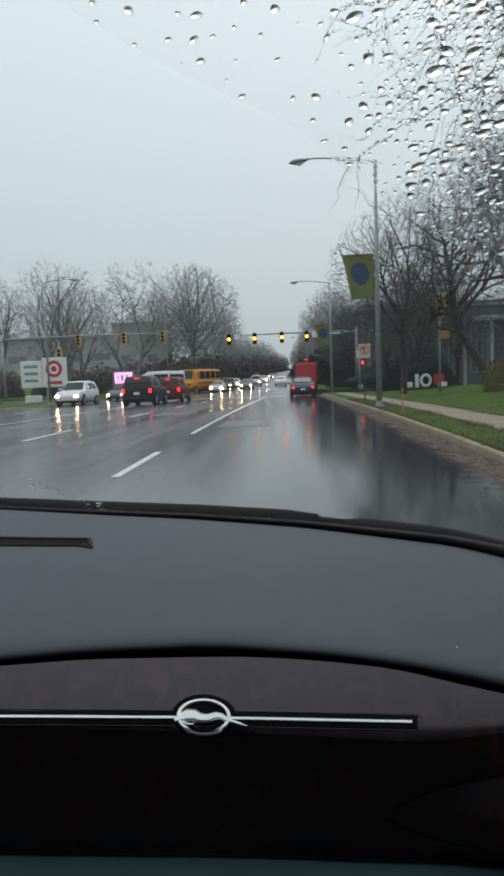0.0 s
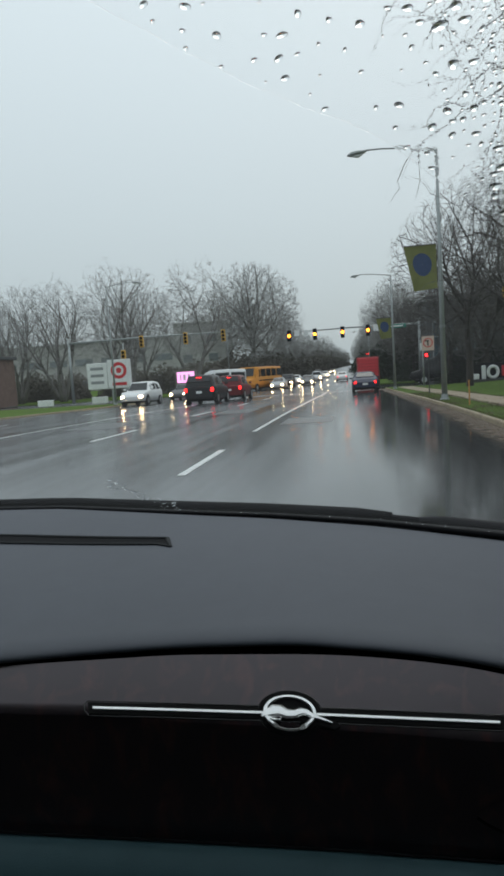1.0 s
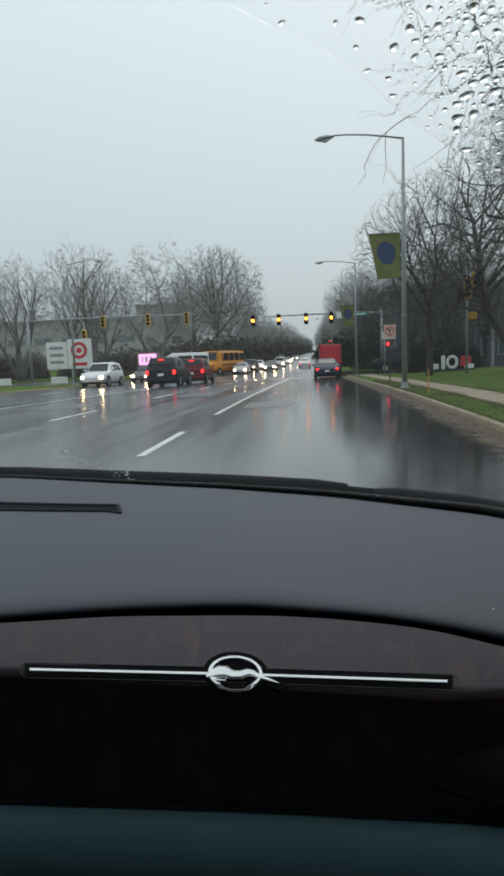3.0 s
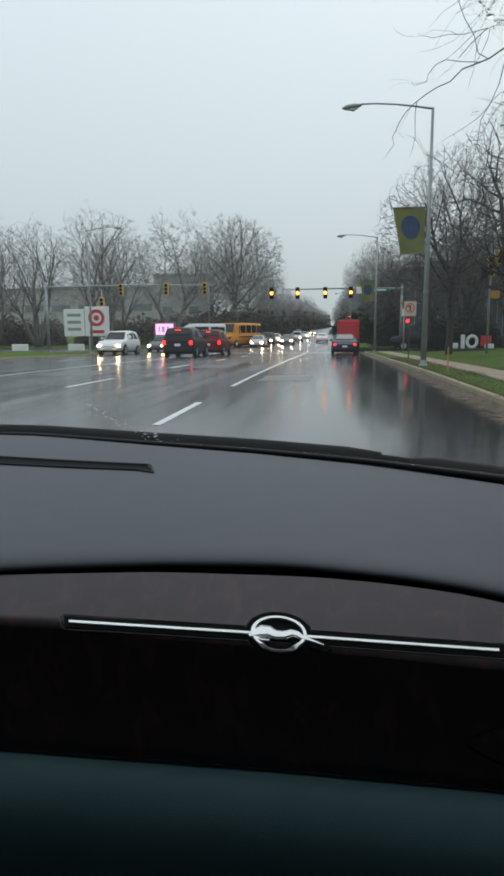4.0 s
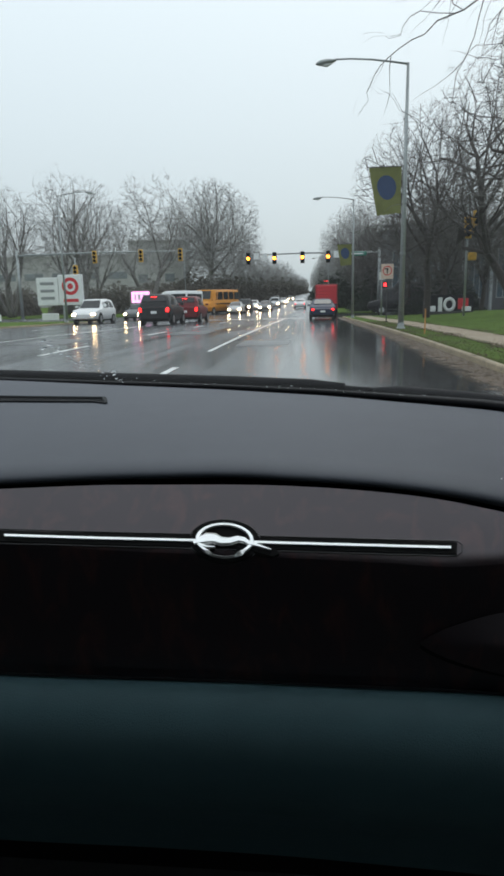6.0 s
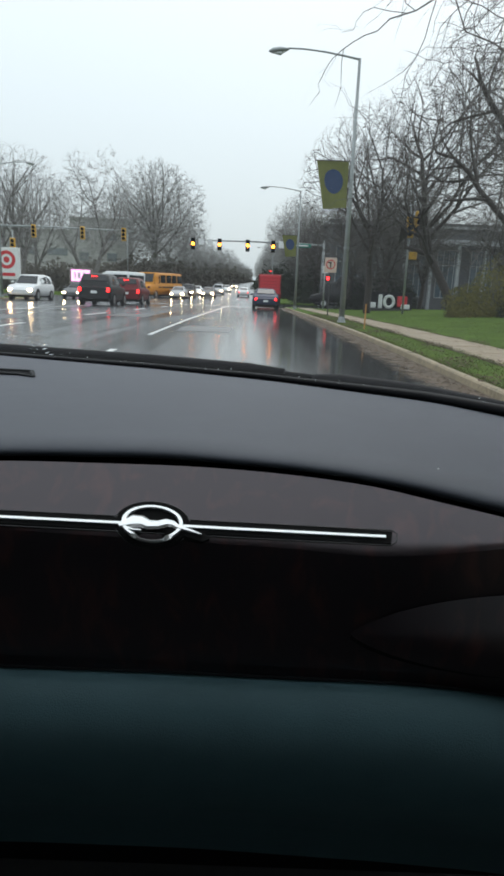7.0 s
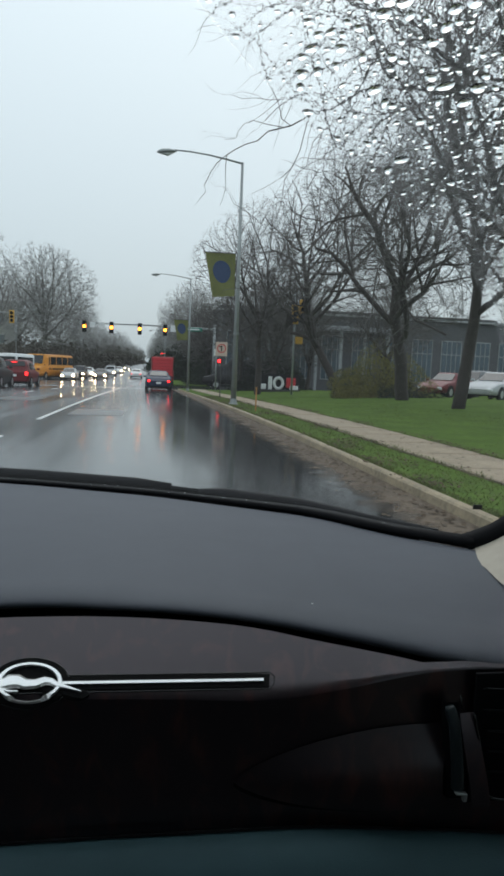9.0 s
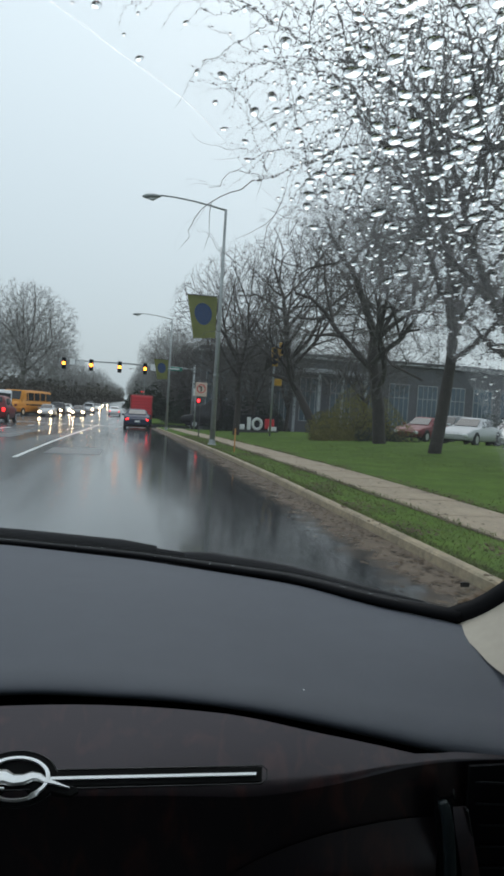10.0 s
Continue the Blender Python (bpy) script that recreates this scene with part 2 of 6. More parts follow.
CHROME = mat("satin_chrome", (0.92, 0.92, 0.91), 0.3, metal=0.9, vary=0.05, scale=40)
BEIGE = mat("beige_trim", (0.36, 0.32, 0.26), 0.7, vary=0.08, scale=8, bump=0.1, bscale=500)
CLOTH = mat("speaker_cloth", (0.17, 0.14, 0.105), 0.9, vary=0.15, scale=60, bump=0.3, bscale=1500)
HEADLINER = mat("beige_headliner", (0.40, 0.37, 0.33), 0.9, vary=0.1, scale=12, bump=0.1, bscale=400)
SEAT = mat("dark_seat_cloth", (0.035, 0.035, 0.037), 0.9, vary=0.2, scale=15)
BODYGREY = mat("dark_body_paint", (0.03, 0.032, 0.036), 0.35, metal=0.2, vary=0.1, scale=2, coat=0.4)
RUBBER = mat("tyre_rubber", (0.018, 0.018, 0.018), 0.8, vary=0.2, scale=20)
RIM = mat("alloy_rim", (0.45, 0.46, 0.47), 0.3, metal=0.8, vary=0.1)
CARGLASS = mat("dark_car_glass", (0.012, 0.014, 0.016), 0.12, vary=0.0, spec=0.4)
WHITE = mat("white_enamel", (0.72, 0.73, 0.73), 0.35, vary=0.1, scale=3)
RED = mat("red_enamel", (0.55, 0.02, 0.03), 0.4, vary=0.12)
GREENSIGN = mat("green_sign", (0.01, 0.16, 0.11), 0.4, vary=0.1)
BANNER = mat("olive_banner", (0.15, 0.16, 0.04), 0.75, vary=0.2, scale=5)
BLUE = mat("navy_print", (0.018, 0.045, 0.12), 0.7, vary=0.2, scale=6)
HEADLAMP = mat("lit_headlamp", (0.9, 0.85, 0.75), 0.3, vary=0, emit=(1.0, 0.66, 0.34), power=75)
DIMLAMP = mat("clear_lamp", (0.7, 0.72, 0.74), 0.15, vary=0.0)
TAILLAMP = mat("lit_tail_lamp", (0.6, 0.02, 0.02), 0.3, vary=0, emit=(1.0, 0.014, 0.014), power=4)
DULLTAIL = mat("tail_lamp", (0.35, 0.015, 0.015), 0.2, vary=0)
AMBER = mat("lit_amber", (0.9, 0.45, 0.05), 0.3, vary=0, emit=(1.0, 0.25, 0.02), power=12)
REDLAMP = mat("lit_red", (0.9, 0.1, 0.05), 0.3, vary=0, emit=(1.0, 0.02, 0.03), power=4)
PINKLED = mat("led_screen", (0.6, 0.3, 0.5), 0.4, vary=0, emit=(1.0, 0.36, 0.78), power=1.8)
GLASSPANE = clear("windscreen_glass", (0.97, 0.99, 0.985), 0.02, 0.018)
DIMPANE = clear("dimming_side_glass", (0.58, 0.62, 0.62), 0.03)
WATER = water()
FILM = water_film()

# ---------------------------------------------------------------- mesh helpers


def mesh(name, verts, faces, material, smooth=False):
    me = bpy.data.meshes.new(name)
    me.from_pydata([tuple(v) for v in verts], [], [tuple(f) for f in faces])
    me.materials.append(material)
    if smooth:
        me.polygons.foreach_set("use_smooth", [True] * len(me.polygons))
    me.update()
    return me


def part(name, bm, material, parent=None, label="", smooth=False):
    """Links a bmesh, or a pair of verts and faces, as one mesh object under a thing or a part."""
    if isinstance(bm, tuple):
        me = mesh(name, bm[0], bm[1], material, smooth)
    else:
        me = bpy.data.meshes.new(name)
        bmesh.ops.recalc_face_normals(bm, faces=bm.faces)
        bm.to_mesh(me)
        bm.free()
        me.materials.append(material)
        if smooth:
            me.polygons.foreach_set("use_smooth", [True] * len(me.polygons))
    ob = new(name, me)
    if parent:
        ob.parent = parent
    if label:
        ob["label"] = label
    return ob


def thing(name, label, category, m=None, group="", kind=""):
    ob = new(name)
    ob.empty_display_size = 0.1
    if m is not None:
        ob.matrix_basis = m
    return tagged(ob, label, category, group, kind)


def block(size, at=(0, 0, 0), bevel=0.01, turn=None, bm=None, segs=1):
    bm = bm or bmesh.new()
    m = Matrix.Translation(at) @ (turn or Matrix()) @ Matrix.Diagonal((*size, 1))
    made = bmesh.ops.create_cube(bm, size=1.0, matrix=m)
    if bevel:
        vs = set(made["verts"])
        es = [e for e in bm.edges if e.verts[0] in vs]
        bmesh.ops.bevel(bm, geom=es, offset=min(bevel, 0.45 * min(size)), segments=segs, affect="EDGES", profile=0.5)
    return bm


def rod(r, depth, at=(0, 0, 0), turn=None, r2=None, segs=12, bm=None, bevel=0.0):
    bm = bm or bmesh.new()
    made = bmesh.ops.create_cone(bm, cap_ends=True, segments=segs, radius1=r, radius2=r if r2 is None else r2, depth=depth,
                                 matrix=Matrix.Translation(at) @ (turn or Matrix()))
    if bevel:
        vs = set(made["verts"])
        es = [e for e in bm.edges if e.verts[0] in vs and e.calc_face_angle(0) > 0.9]
        bmesh.ops.bevel(bm, geom=es, offset=bevel, segments=2, affect="EDGES")
    return bm


def tube(points, radii, sides=6, verts=None, faces=None, flat=1.0):
    """A tube along points, added to verts and faces."""
    verts = [] if verts is None else verts
    faces = [] if faces is None else faces
    pts = [Vector(p) for p in points]
    start = len(verts)
    side = None
    for i, p in enumerate(pts):
        d = (pts[min(i + 1, len(pts) - 1)] - pts[max(i - 1, 0)]).normalized()
        if side is None:
            side = d.cross(Vector((0, 0, 1)) if abs(d.z) < 0.9 else Vector((1, 0, 0))).normalized()
        else:
            side = (side - d * side.dot(d)).normalized()
        up = d.cross(side)
        r = radii[i] if isinstance(radii, (list, tuple)) else radii
        for k in range(sides):
            a = 2 * math.pi * k / sides
            verts.append(p + side * (r * math.cos(a)) + up * (r * math.sin(a) * flat))
    for i in range(len(pts) - 1):
        for k in range(sides):
            a, b = start + i * sides + k, start + i * sides + (k + 1) % sides
            faces.append((a, b, b + sides, a + sides))
    faces.append(tuple(range(start + sides - 1, start - 1, -1)))
    faces.append(tuple(range(start + (len(pts) - 1) * sides, start + len(pts) * sides)))
    return verts, faces


def grid(rows, close=False):
    """Verts and faces of a sheet from rows of points."""
    w = len(rows[0])
    verts = [Vector(p) for r in rows for p in r]
    faces = []
    for i in range(len(rows) - 1):
        for j in range(w - (0 if close else 1)):
            k = (j + 1) % w
            faces.append((i * w + j, i * w + k, (i + 1) * w + k, (i + 1) * w + j))
    return verts, faces


def lerp(table, x):
    xs, ys = zip(*table)
    return float(np.interp(x, xs, ys))


def smooth_curve(table, wide=0.03):
    """A function through (x, y) pairs, rounded between them."""
    def f(x):
        return sum(lerp(table, x + wide * o) for o in (-1, -0.66, -0.33, 0, 0.33, 0.66, 1)) / 7
    return f


def spline(points, per=6):
    """Points on a smooth curve through the given ones."""
    p = [Vector(q) for q in points]
    out = []
    for i in range(len(p) - 1):
        a, b, c, d = p[max(i - 1, 0)], p[i], p[i + 1], p[min(i + 2, len(p) - 1)]
        for k in range(per):
            t = k / per
            out.append(0.5 * (2 * b + (c - a) * t + (2 * a - 5 * b + 4 * c - d) * t * t + (3 * b - a - 3 * c + d) * t ** 3))
    return out + [p[-1]]


def gz(y):
    """The road's height: it falls gently away ahead."""
    return -1.5 * (1 - math.exp(-(max(y, 0) / 50.0) ** 2))

# ---------------------------------------------------------------- ground, road, pavement
KERB_R, KERB_L = 2.55, -17.5
CROSS0, CROSS1 = 55.0, 74.0


def on_road(x, y):
    return KERB_L - 0.12 < x < KERB_R + 0.12 or CROSS0 < y < CROSS1


def steps(*spans):
    out = []
    for a, b, n in spans:
        out += [a + (b - a) * i / n for i in range(n)]
    return out + [spans[-1][1]]


xs = steps((-1500, -60, 6), (-60, -17.63, 17), (-17.63, -17.61, 1), (-17.61, 2.66, 5), (2.66, 2.68, 1), (2.68, 12, 14), (12, 60, 16), (60, 1500, 6))
ys = steps((-120, 0, 8), (0, 54.99, 44), (54.99, 55.01, 1), (55.01, 73.99, 8), (73.99, 74.01, 1), (74.01, 160, 24), (160, 500, 12), (500, 3000, 8))
verts, faces = [], []
for y in ys:
    for x in xs:
        if on_road(x, y):
            h = -0.08
        else:
            h = 0.078 + (0.05 * noise.noise((x * 0.2, y * 0.2, 0)) if x > 5 or x < -20 else 0.012 * noise.noise((x * 0.9, y * 0.5, 0))) + max(0, min(0.35, (x - 6) * 0.05)) * (1 if y < 50 else 0.3)
        verts.append((x, y, gz(y) + h))
w = len(xs)
for j in range(len(ys) - 1):
    for i in range(w - 1):
        faces.append((j * w + i, j * w + i + 1, (j + 1) * w + i + 1, (j + 1) * w + i))
ground = tagged(part("ground", (verts, faces), GRASS), "wet green lawn on both sides of the road", "ground", kind="structure")


def ribbon(name, x0, x1, ylist, lift, material, label, category, cols=1, wobble=0.0):
    rows = []
    for y in ylist:
        rows.append([(x0 + (x1 - x0) * i / cols + wobble * noise.noise((y * 0.7, i * 3.1, x0)), y, gz(y) + lift) for i in range(cols + 1)])
    return tagged(part(name, grid(rows), material, smooth=True), label, category, kind="structure")


LONG = steps((-60, 0, 6), (0, 160, 80), (160, 500, 20), (500, 2500, 8))
ribbon("road", KERB_L + 0.02, KERB_R - 0.16, LONG, 0.0, ROAD, "wet grey asphalt road with several lanes", "road", 8)
tagged(part("road_side_right", grid([[(x, y, gz(y) - 0.004) for x in (KERB_R - 0.15, 6, 20, 60, 300)] for y in steps((CROSS0, CROSS1, 8))]), ROAD),
       "wet asphalt of the crossing street", "road", kind="structure")
tagged(part("road_side_left", grid([[(x, y, gz(y) - 0.004) for x in (-300, -60, -30, KERB_L + 0.01)] for y in steps((CROSS0, CROSS1, 8))]), ROAD),
       "wet asphalt of the crossing street", "road", kind="structure")


def kerb(name, x, y0, y1, side):
    rows = []
    for y in steps((y0, y1, max(4, int((y1 - y0) / 2)))):
        z, w = gz(y), 0.012 * noise.noise((x, y * 0.8, 0))
        prof = [(0, -0.05), (0.015, 0.075), (0.032, 0.093), (0.10, 0.098), (0.128, 0.07), (0.132, -0.05)]
        rows.append([(x + side * (a + w), y, z + b + 0.3 * w) for a, b in prof])
    return tagged(part(name, grid(rows), KERB), "worn pale concrete kerb beside the road", "kerb", kind="structure")


for n, (x, a, b, s) in enumerate([(KERB_R, -40, CROSS0 - 2, 1), (KERB_R, CROSS1 + 2, 420, 1), (KERB_L, -40, CROSS0 - 2, -1), (KERB_L, CROSS1 + 2, 420, -1)]):
    kerb("kerb_%d" % (n + 1), x, a, b, s)
ribbon("gutter", KERB_R - 0.75, KERB_R - 0.005, steps((-20, 0, 10), (0, 53, 53)), 0.006, GUTTER, "brown leaf litter in the gutter along the kerb", "gutter")
# sidewalk of separate slabs
walk_base = ribbon("pavement", 3.55, 4.61, steps((-20, 53, 60)), 0.10, SOIL, "pale wet concrete pavement slabs between grass", "pavement")
slab_mesh = None
for k in range(44):
    y = -6 + 1.35 * k
    bm = block((1.04, 1.32, 0.06), (0, 0, 0), 0.015)
    if slab_mesh is None:
        slab_mesh = part("slab", bm, CONCRETE, walk_base)
        ob = slab_mesh
    else:
        bm.free()
        ob = new("slab", slab_mesh.data)
        ob.parent = walk_base
    ob.location = (4.08, y, gz(y) + 0.078 + random.uniform(-0.006, 0.006))
    ob.rotation_euler = (-(gz(y) - gz(y + 1)), random.uniform(-0.006, 0.006), random.uniform(-0.004, 0.004))


def marking(name, x0, x1, y0, y1, label, material=PAINT, lift=0.005):
    n = max(1, int(abs(y1 - y0) / 2))
    return tagged(part(name, grid([[(x0, y, gz(y) + lift), (x1, y, gz(y) + lift)] for y in steps((y0, y1, n))]), material), label, "road marking", "lane markings", "structure")


for y in (-5, 7.6):
    marking("lane_line", -2.18, -2.07, y, y + 2.6, "worn white lane dash on wet asphalt")
marking("lane_line", -2.15, -2.05, 13.5, 52.5, "long white lane line on wet asphalt")
for y in (4, 13, 22, 31, 40):
    marking("lane_line", -5.62, -5.49, y, y + 3, "worn white lane dash on wet asphalt")
marking("lane_line", -9.2, -9.08, 6, 52, "long pale centre line on wet asphalt")
for y in (10, 20, 30, 40):
    marking("lane_line", -13.2, -13.08, y, y + 3, "worn white lane dash on wet asphalt")
marking("stop_line", -9.0, 2.2, 52.6, 53.1, "white stop line across the lanes")
for y in (86, 100, 114, 128, 142):
    marking("lane_line", -2.2, -2.06, y, y + 3, "worn white lane dash on wet asphalt")
for x0, x1, y0, y1 in ((-1.75, -0.5, 15.2, 17.4), (-4.9, -3.6, 22, 25), (-8.2, -6.6, 17, 20)):
    marking("road_patch", x0, x1, y0, y1, "paler patch in the wet asphalt", PATCH, 0.004)

# ---------------------------------------------------------------- the car's cabin
EYE = 1.18
base_y = smooth_curve([(-1.60, 1.28), (-1.2, 1.42), (-0.69, 1.40), (-0.40, 1.315), (-0.16, 1.25), (0.05, 1.17), (0.235, 1.065), (0.31, 1.02), (0.385, 0.92), (0.469, 0.85), (0.6, 0.74)])
brow_y = smooth_curve([(-1.6, 0.54), (-0.7, 0.56), (-0.30, 0.618), (-0.19, 0.638), (-0.06, 0.646), (0.065, 0.628), (0.15, 0.61), (0.2, 0.60), (0.26, 0.587), (0.314, 0.58), (0.425, 0.57), (0.62, 0.56)])
brow_z = smooth_curve([(-1.6, -0.30), (-0.5, -0.286), (-0.3, -0.279), (-0.05, -0.278), (0.065, -0.280), (0.15, -0.285), (0.2, -0.2915), (0.26, -0.300), (0.314, -0.311), (0.369, -0.320), (0.425, -0.330), (0.62, -0.346)])
XS = steps((-1.55, -0.4, 16), (-0.4, 0.62, 51))


def pad_point(x, f):
    """A place on the dash top, from the foot of the glass (f = 0) to its front edge (f = 1)."""
    yb, yf, z = base_y(x), brow_y(x), brow_z(x)
    drop = -0.285 + 0.008 * min(1, max(0, 0.4 - x))
    return (x, yb + (yf + 0.016 - yb) * f, drop * (1 - f) + (z + 0.010) * f + 0.010 * math.sin(math.pi * f))


dashboard = thing("dashboard", "dark grey plastic car dashboard with a glossy dark burl strip", "dashboard", pose(0, 0, EYE))
rows = []
for x in XS:
    yf, z = brow_y(x), brow_z(x)
    deep = lerp([(-0.1, 0.036), (0.15, 0.046), (0.32, 0.064), (0.6, 0.066)], x)
    last = 1 - (deep - 0.016) / (base_y(x) - yf - 0.016)
    row = [(x, base_y(x) + 0.05, -0.295)] + [pad_point(x, f * last) for f in (0.0, 0.12, 0.28, 0.45, 0.62, 0.78, 0.90, 0.985)]
    top = pad_point(x, last)[2]
    low = z - 0.0088 - lerp([(0.12, 0.0), (0.32, 0.007)], x)
    for a in range(10, 171, 10):
        row.append((x, yf + deep * (1 - math.sin(radians(a))), low + (top - low) * 0.5 * (1 + math.cos(radians(a)))))
    rows.append(row)
part("top_pad", grid(rows), DASH, dashboard, "matt dark grey top pad", smooth=True)
# black sheet standing for the shade beneath the pad's brow
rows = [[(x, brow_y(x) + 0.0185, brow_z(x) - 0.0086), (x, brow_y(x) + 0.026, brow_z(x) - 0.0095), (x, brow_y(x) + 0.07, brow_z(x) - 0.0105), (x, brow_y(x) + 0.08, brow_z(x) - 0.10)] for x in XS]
part("brow_shade", grid(rows), GAP, dashboard, "black sheet for the shade under the top pad")

# burl strip: an upper shelf that rises gently under the pad, a crease, and an upright lower panel
PLANE = 0.59
EX, EY, EZ = 0.02, 0.02, -0.035
crease_y = smooth_curve([(-1.6, 0.55), (-0.3, 0.571), (-0.2, 0.576), (0.0, 0.572), (0.1, 0.563), (0.15, 0.558), (0.2, 0.557), (0.26, 0.564), (0.3, 0.572), (0.6, 0.575)])


def lean(x):
    return 0.80


crease_z = smooth_curve([(-1.6, -0.325), (-0.284, -0.331), (-0.177, -0.336), (0.033, -0.343), (0.07, -0.345), (0.147, -0.351), (0.224, -0.342), (0.292, -0.329), (0.34, -0.327), (0.62, -0.335)])
low_z = smooth_curve([(-1.6, -0.465), (-0.31, -0.468), (-0.05, -0.468), (0.19, -0.473), (0.345, -0.490), (0.435, -0.503), (0.62, -0.52)])


def face(x, zp, y):
    """The place at the depth y that shows where (x, zp) would on the panel's plane."""
    f = (y - EY) / (PLANE - EY)
    return (EX + (x - EX) * f, y, EZ + (zp - EZ) * f)


def shelf(x, zp, out=0.0):
    """The place on the shelf that shows at (x, zp) of the panel's plane, brought out by out."""
    c = face(x, crease_z(x), crease_y(x))
    if zp <= crease_z(x):
        p = face(x, zp, c[1])
        return (p[0], p[1] - out, p[2] + out * 0.4)
    k = (zp - EZ) / (PLANE - EY)
    y = (c[2] - lean(x) * c[1] - EZ + k * EY) / (k - lean(x))
    p = face(x, zp, y)
    return (p[0], p[1] - out * 0.6, p[2] + out * 0.8)


upper, lower = [], []
for x in XS:
    cx, cy, cz = face(x, crease_z(x), crease_y(x))
    deep = max(0.006, min(0.07, (brow_z(x) - 0.0055 - cz) / lean(x))) * lerp([(0.34, 1.0), (0.42, 0.1)], x)
    upper.append([(cx, cy + d * deep, cz + lean(x) * d * deep - (0.0015 if d == 0 else 0)) for d in (0, 0.04, 0.2, 0.4, 0.7, 1.0)])
    lz = low_z(x)
    row = []
    for f in (0, 0.03, 0.2, 0.4, 0.6, 0.8, 1.0):
        p = face(x, crease_z(x) - 0.0015 + (lz - 0.03 - crease_z(x)) * f, cy)
        row.append((p[0], p[1] - 0.004 * math.sin(math.pi * f), p[2]))
    lower.append(row)
part("burl_upper", grid(upper[:XS.index(min(XS, key=lambda q: abs(q - 0.42))) + 1]), BURL, dashboard, "glossy dark brown burl upper strip", smooth=True)
part("burl_lower", grid(lower), BURL, dashboard, "glossy near-black burl lower panel", smooth=True)

# chrome bar in its black bed, and the oval badge with a leaping animal drawn as a plain swoosh
bar_z = smooth_curve([(-0.3, -0.3245), (-0.06, -0.3275), (0.16, -0.3325)])


def strip(x0, x1, half, out, shift=0.0):
    rows = []
    for x in steps((x0, x1, 40)):
        z = bar_z(x) + shift
        rows.append([shelf(x, z - half, 0.0), shelf(x, z - half * 0.8, out), shelf(x, z + half * 0.8, out), shelf(x, z + half, 0.0)])
    return grid(rows)


def oval(cx, cz, a, b, rings):
    """Rings of an oval relief on the shelf, each of a size and a rise."""
    return grid([[shelf(cx + a * s * math.cos(t), cz + b * s * math.sin(t), o) for t in [2 * math.pi * k / 48 for k in range(48)]] for s, o in rings], close=True)


BX, BZ = -0.0605, -0.3268
part("badge_bed", strip(-0.277, 0.149, 0.0072, 0.0012), BED, dashboard, "black bed of the chrome bar")
rim_line = [shelf(x, bar_z(x) + 0.0078, 0.0006) for x in steps((-0.277, 0.149, 40))] + [shelf(0.1535, bar_z(0.149) + d, 0.0006) for d in (0.004, -0.004)]
rim_line += [shelf(x, bar_z(x) - 0.0078, 0.0006) for x in reversed(steps((-0.277, 0.149, 40)))] + [shelf(-0.2815, bar_z(-0.277) + d, 0.0006) for d in (-0.004, 0.004)]
part("bed_rim", tube(rim_line + rim_line[:1], 0.0006, 5), RIMBLACK, dashboard, "thin glossy rim of the bed", smooth=True)
chrome_bar = part("chrome_bar", strip(-0.2715, 0.1435, 0.0015, 0.0030), CHROME, dashboard, "thin bright chrome bar")
part("badge_plate", oval(BX, BZ, 0.0325, 0.0225, [(1.0, 0.0), (0.97, 0.0022), (0.05, 0.0024)]), BED, dashboard, "black oval plate")
part("plate_rim", tube([shelf(BX + 0.0332 * math.cos(t), BZ + 0.0232 * math.sin(t), 0.0006) for t in [2 * math.pi * k / 48 for k in range(49)]], 0.0006, 5), RIMBLACK, dashboard, "thin glossy rim of the oval plate", smooth=True)
badge = part("badge_ring", oval(BX, BZ, 0.0272, 0.0176, [(1.0, 0.002), (0.98, 0.0048), (0.87, 0.0048), (0.84, 0.002)]), CHROME, dashboard, "chrome oval ring")


def swoosh(points, widths, out):
    rows = []
    pts = [Vector((p[0], p[1])) for p in points]
    for i, p in enumerate(pts):
        d = (pts[min(i + 1, len(pts) - 1)] - pts[max(i - 1, 0)]).normalized()
        q = Vector((-d.y, d.x)) * widths[i]
        rows.append([shelf(BX + a.x, BZ + a.y, out + o) for a, o in ((p - q, -0.002), (p - q * 0.6, 0.0), (p + q * 0.6, 0.0), (p + q, -0.002))])
    return grid(rows)


body_pts = [(-0.029, -0.0045), (-0.023, -0.0015), (-0.016, 0.0015), (-0.0095, 0.0015), (-0.003, -0.0015), (0.005, -0.0015), (0.0125, 0.0010), (0.018, 0.0000), (0.023, -0.0035), (0.031, -0.006), (0.043, -0.0105)]
part("swoosh", swoosh(body_pts, [0.0014, 0.0042, 0.0066, 0.0062, 0.0050, 0.0044, 0.0040, 0.0034, 0.0026, 0.0018, 0.0005], 0.0052), CHROME, badge, "curved chrome swoosh")
part("swoosh_foot", swoosh([(-0.023, -0.0055), (-0.017, -0.0075), (-0.0095, -0.0078)], [0.0010, 0.0011, 0.0006], 0.0045), CHROME, badge)
part("badge_tail_bed", swoosh([(0.024, -0.004), (0.034, -0.009), (0.045, -0.012), (0.050, -0.012)], [0.008, 0.007, 0.005, 0.002], 0.0026), BED, dashboard)

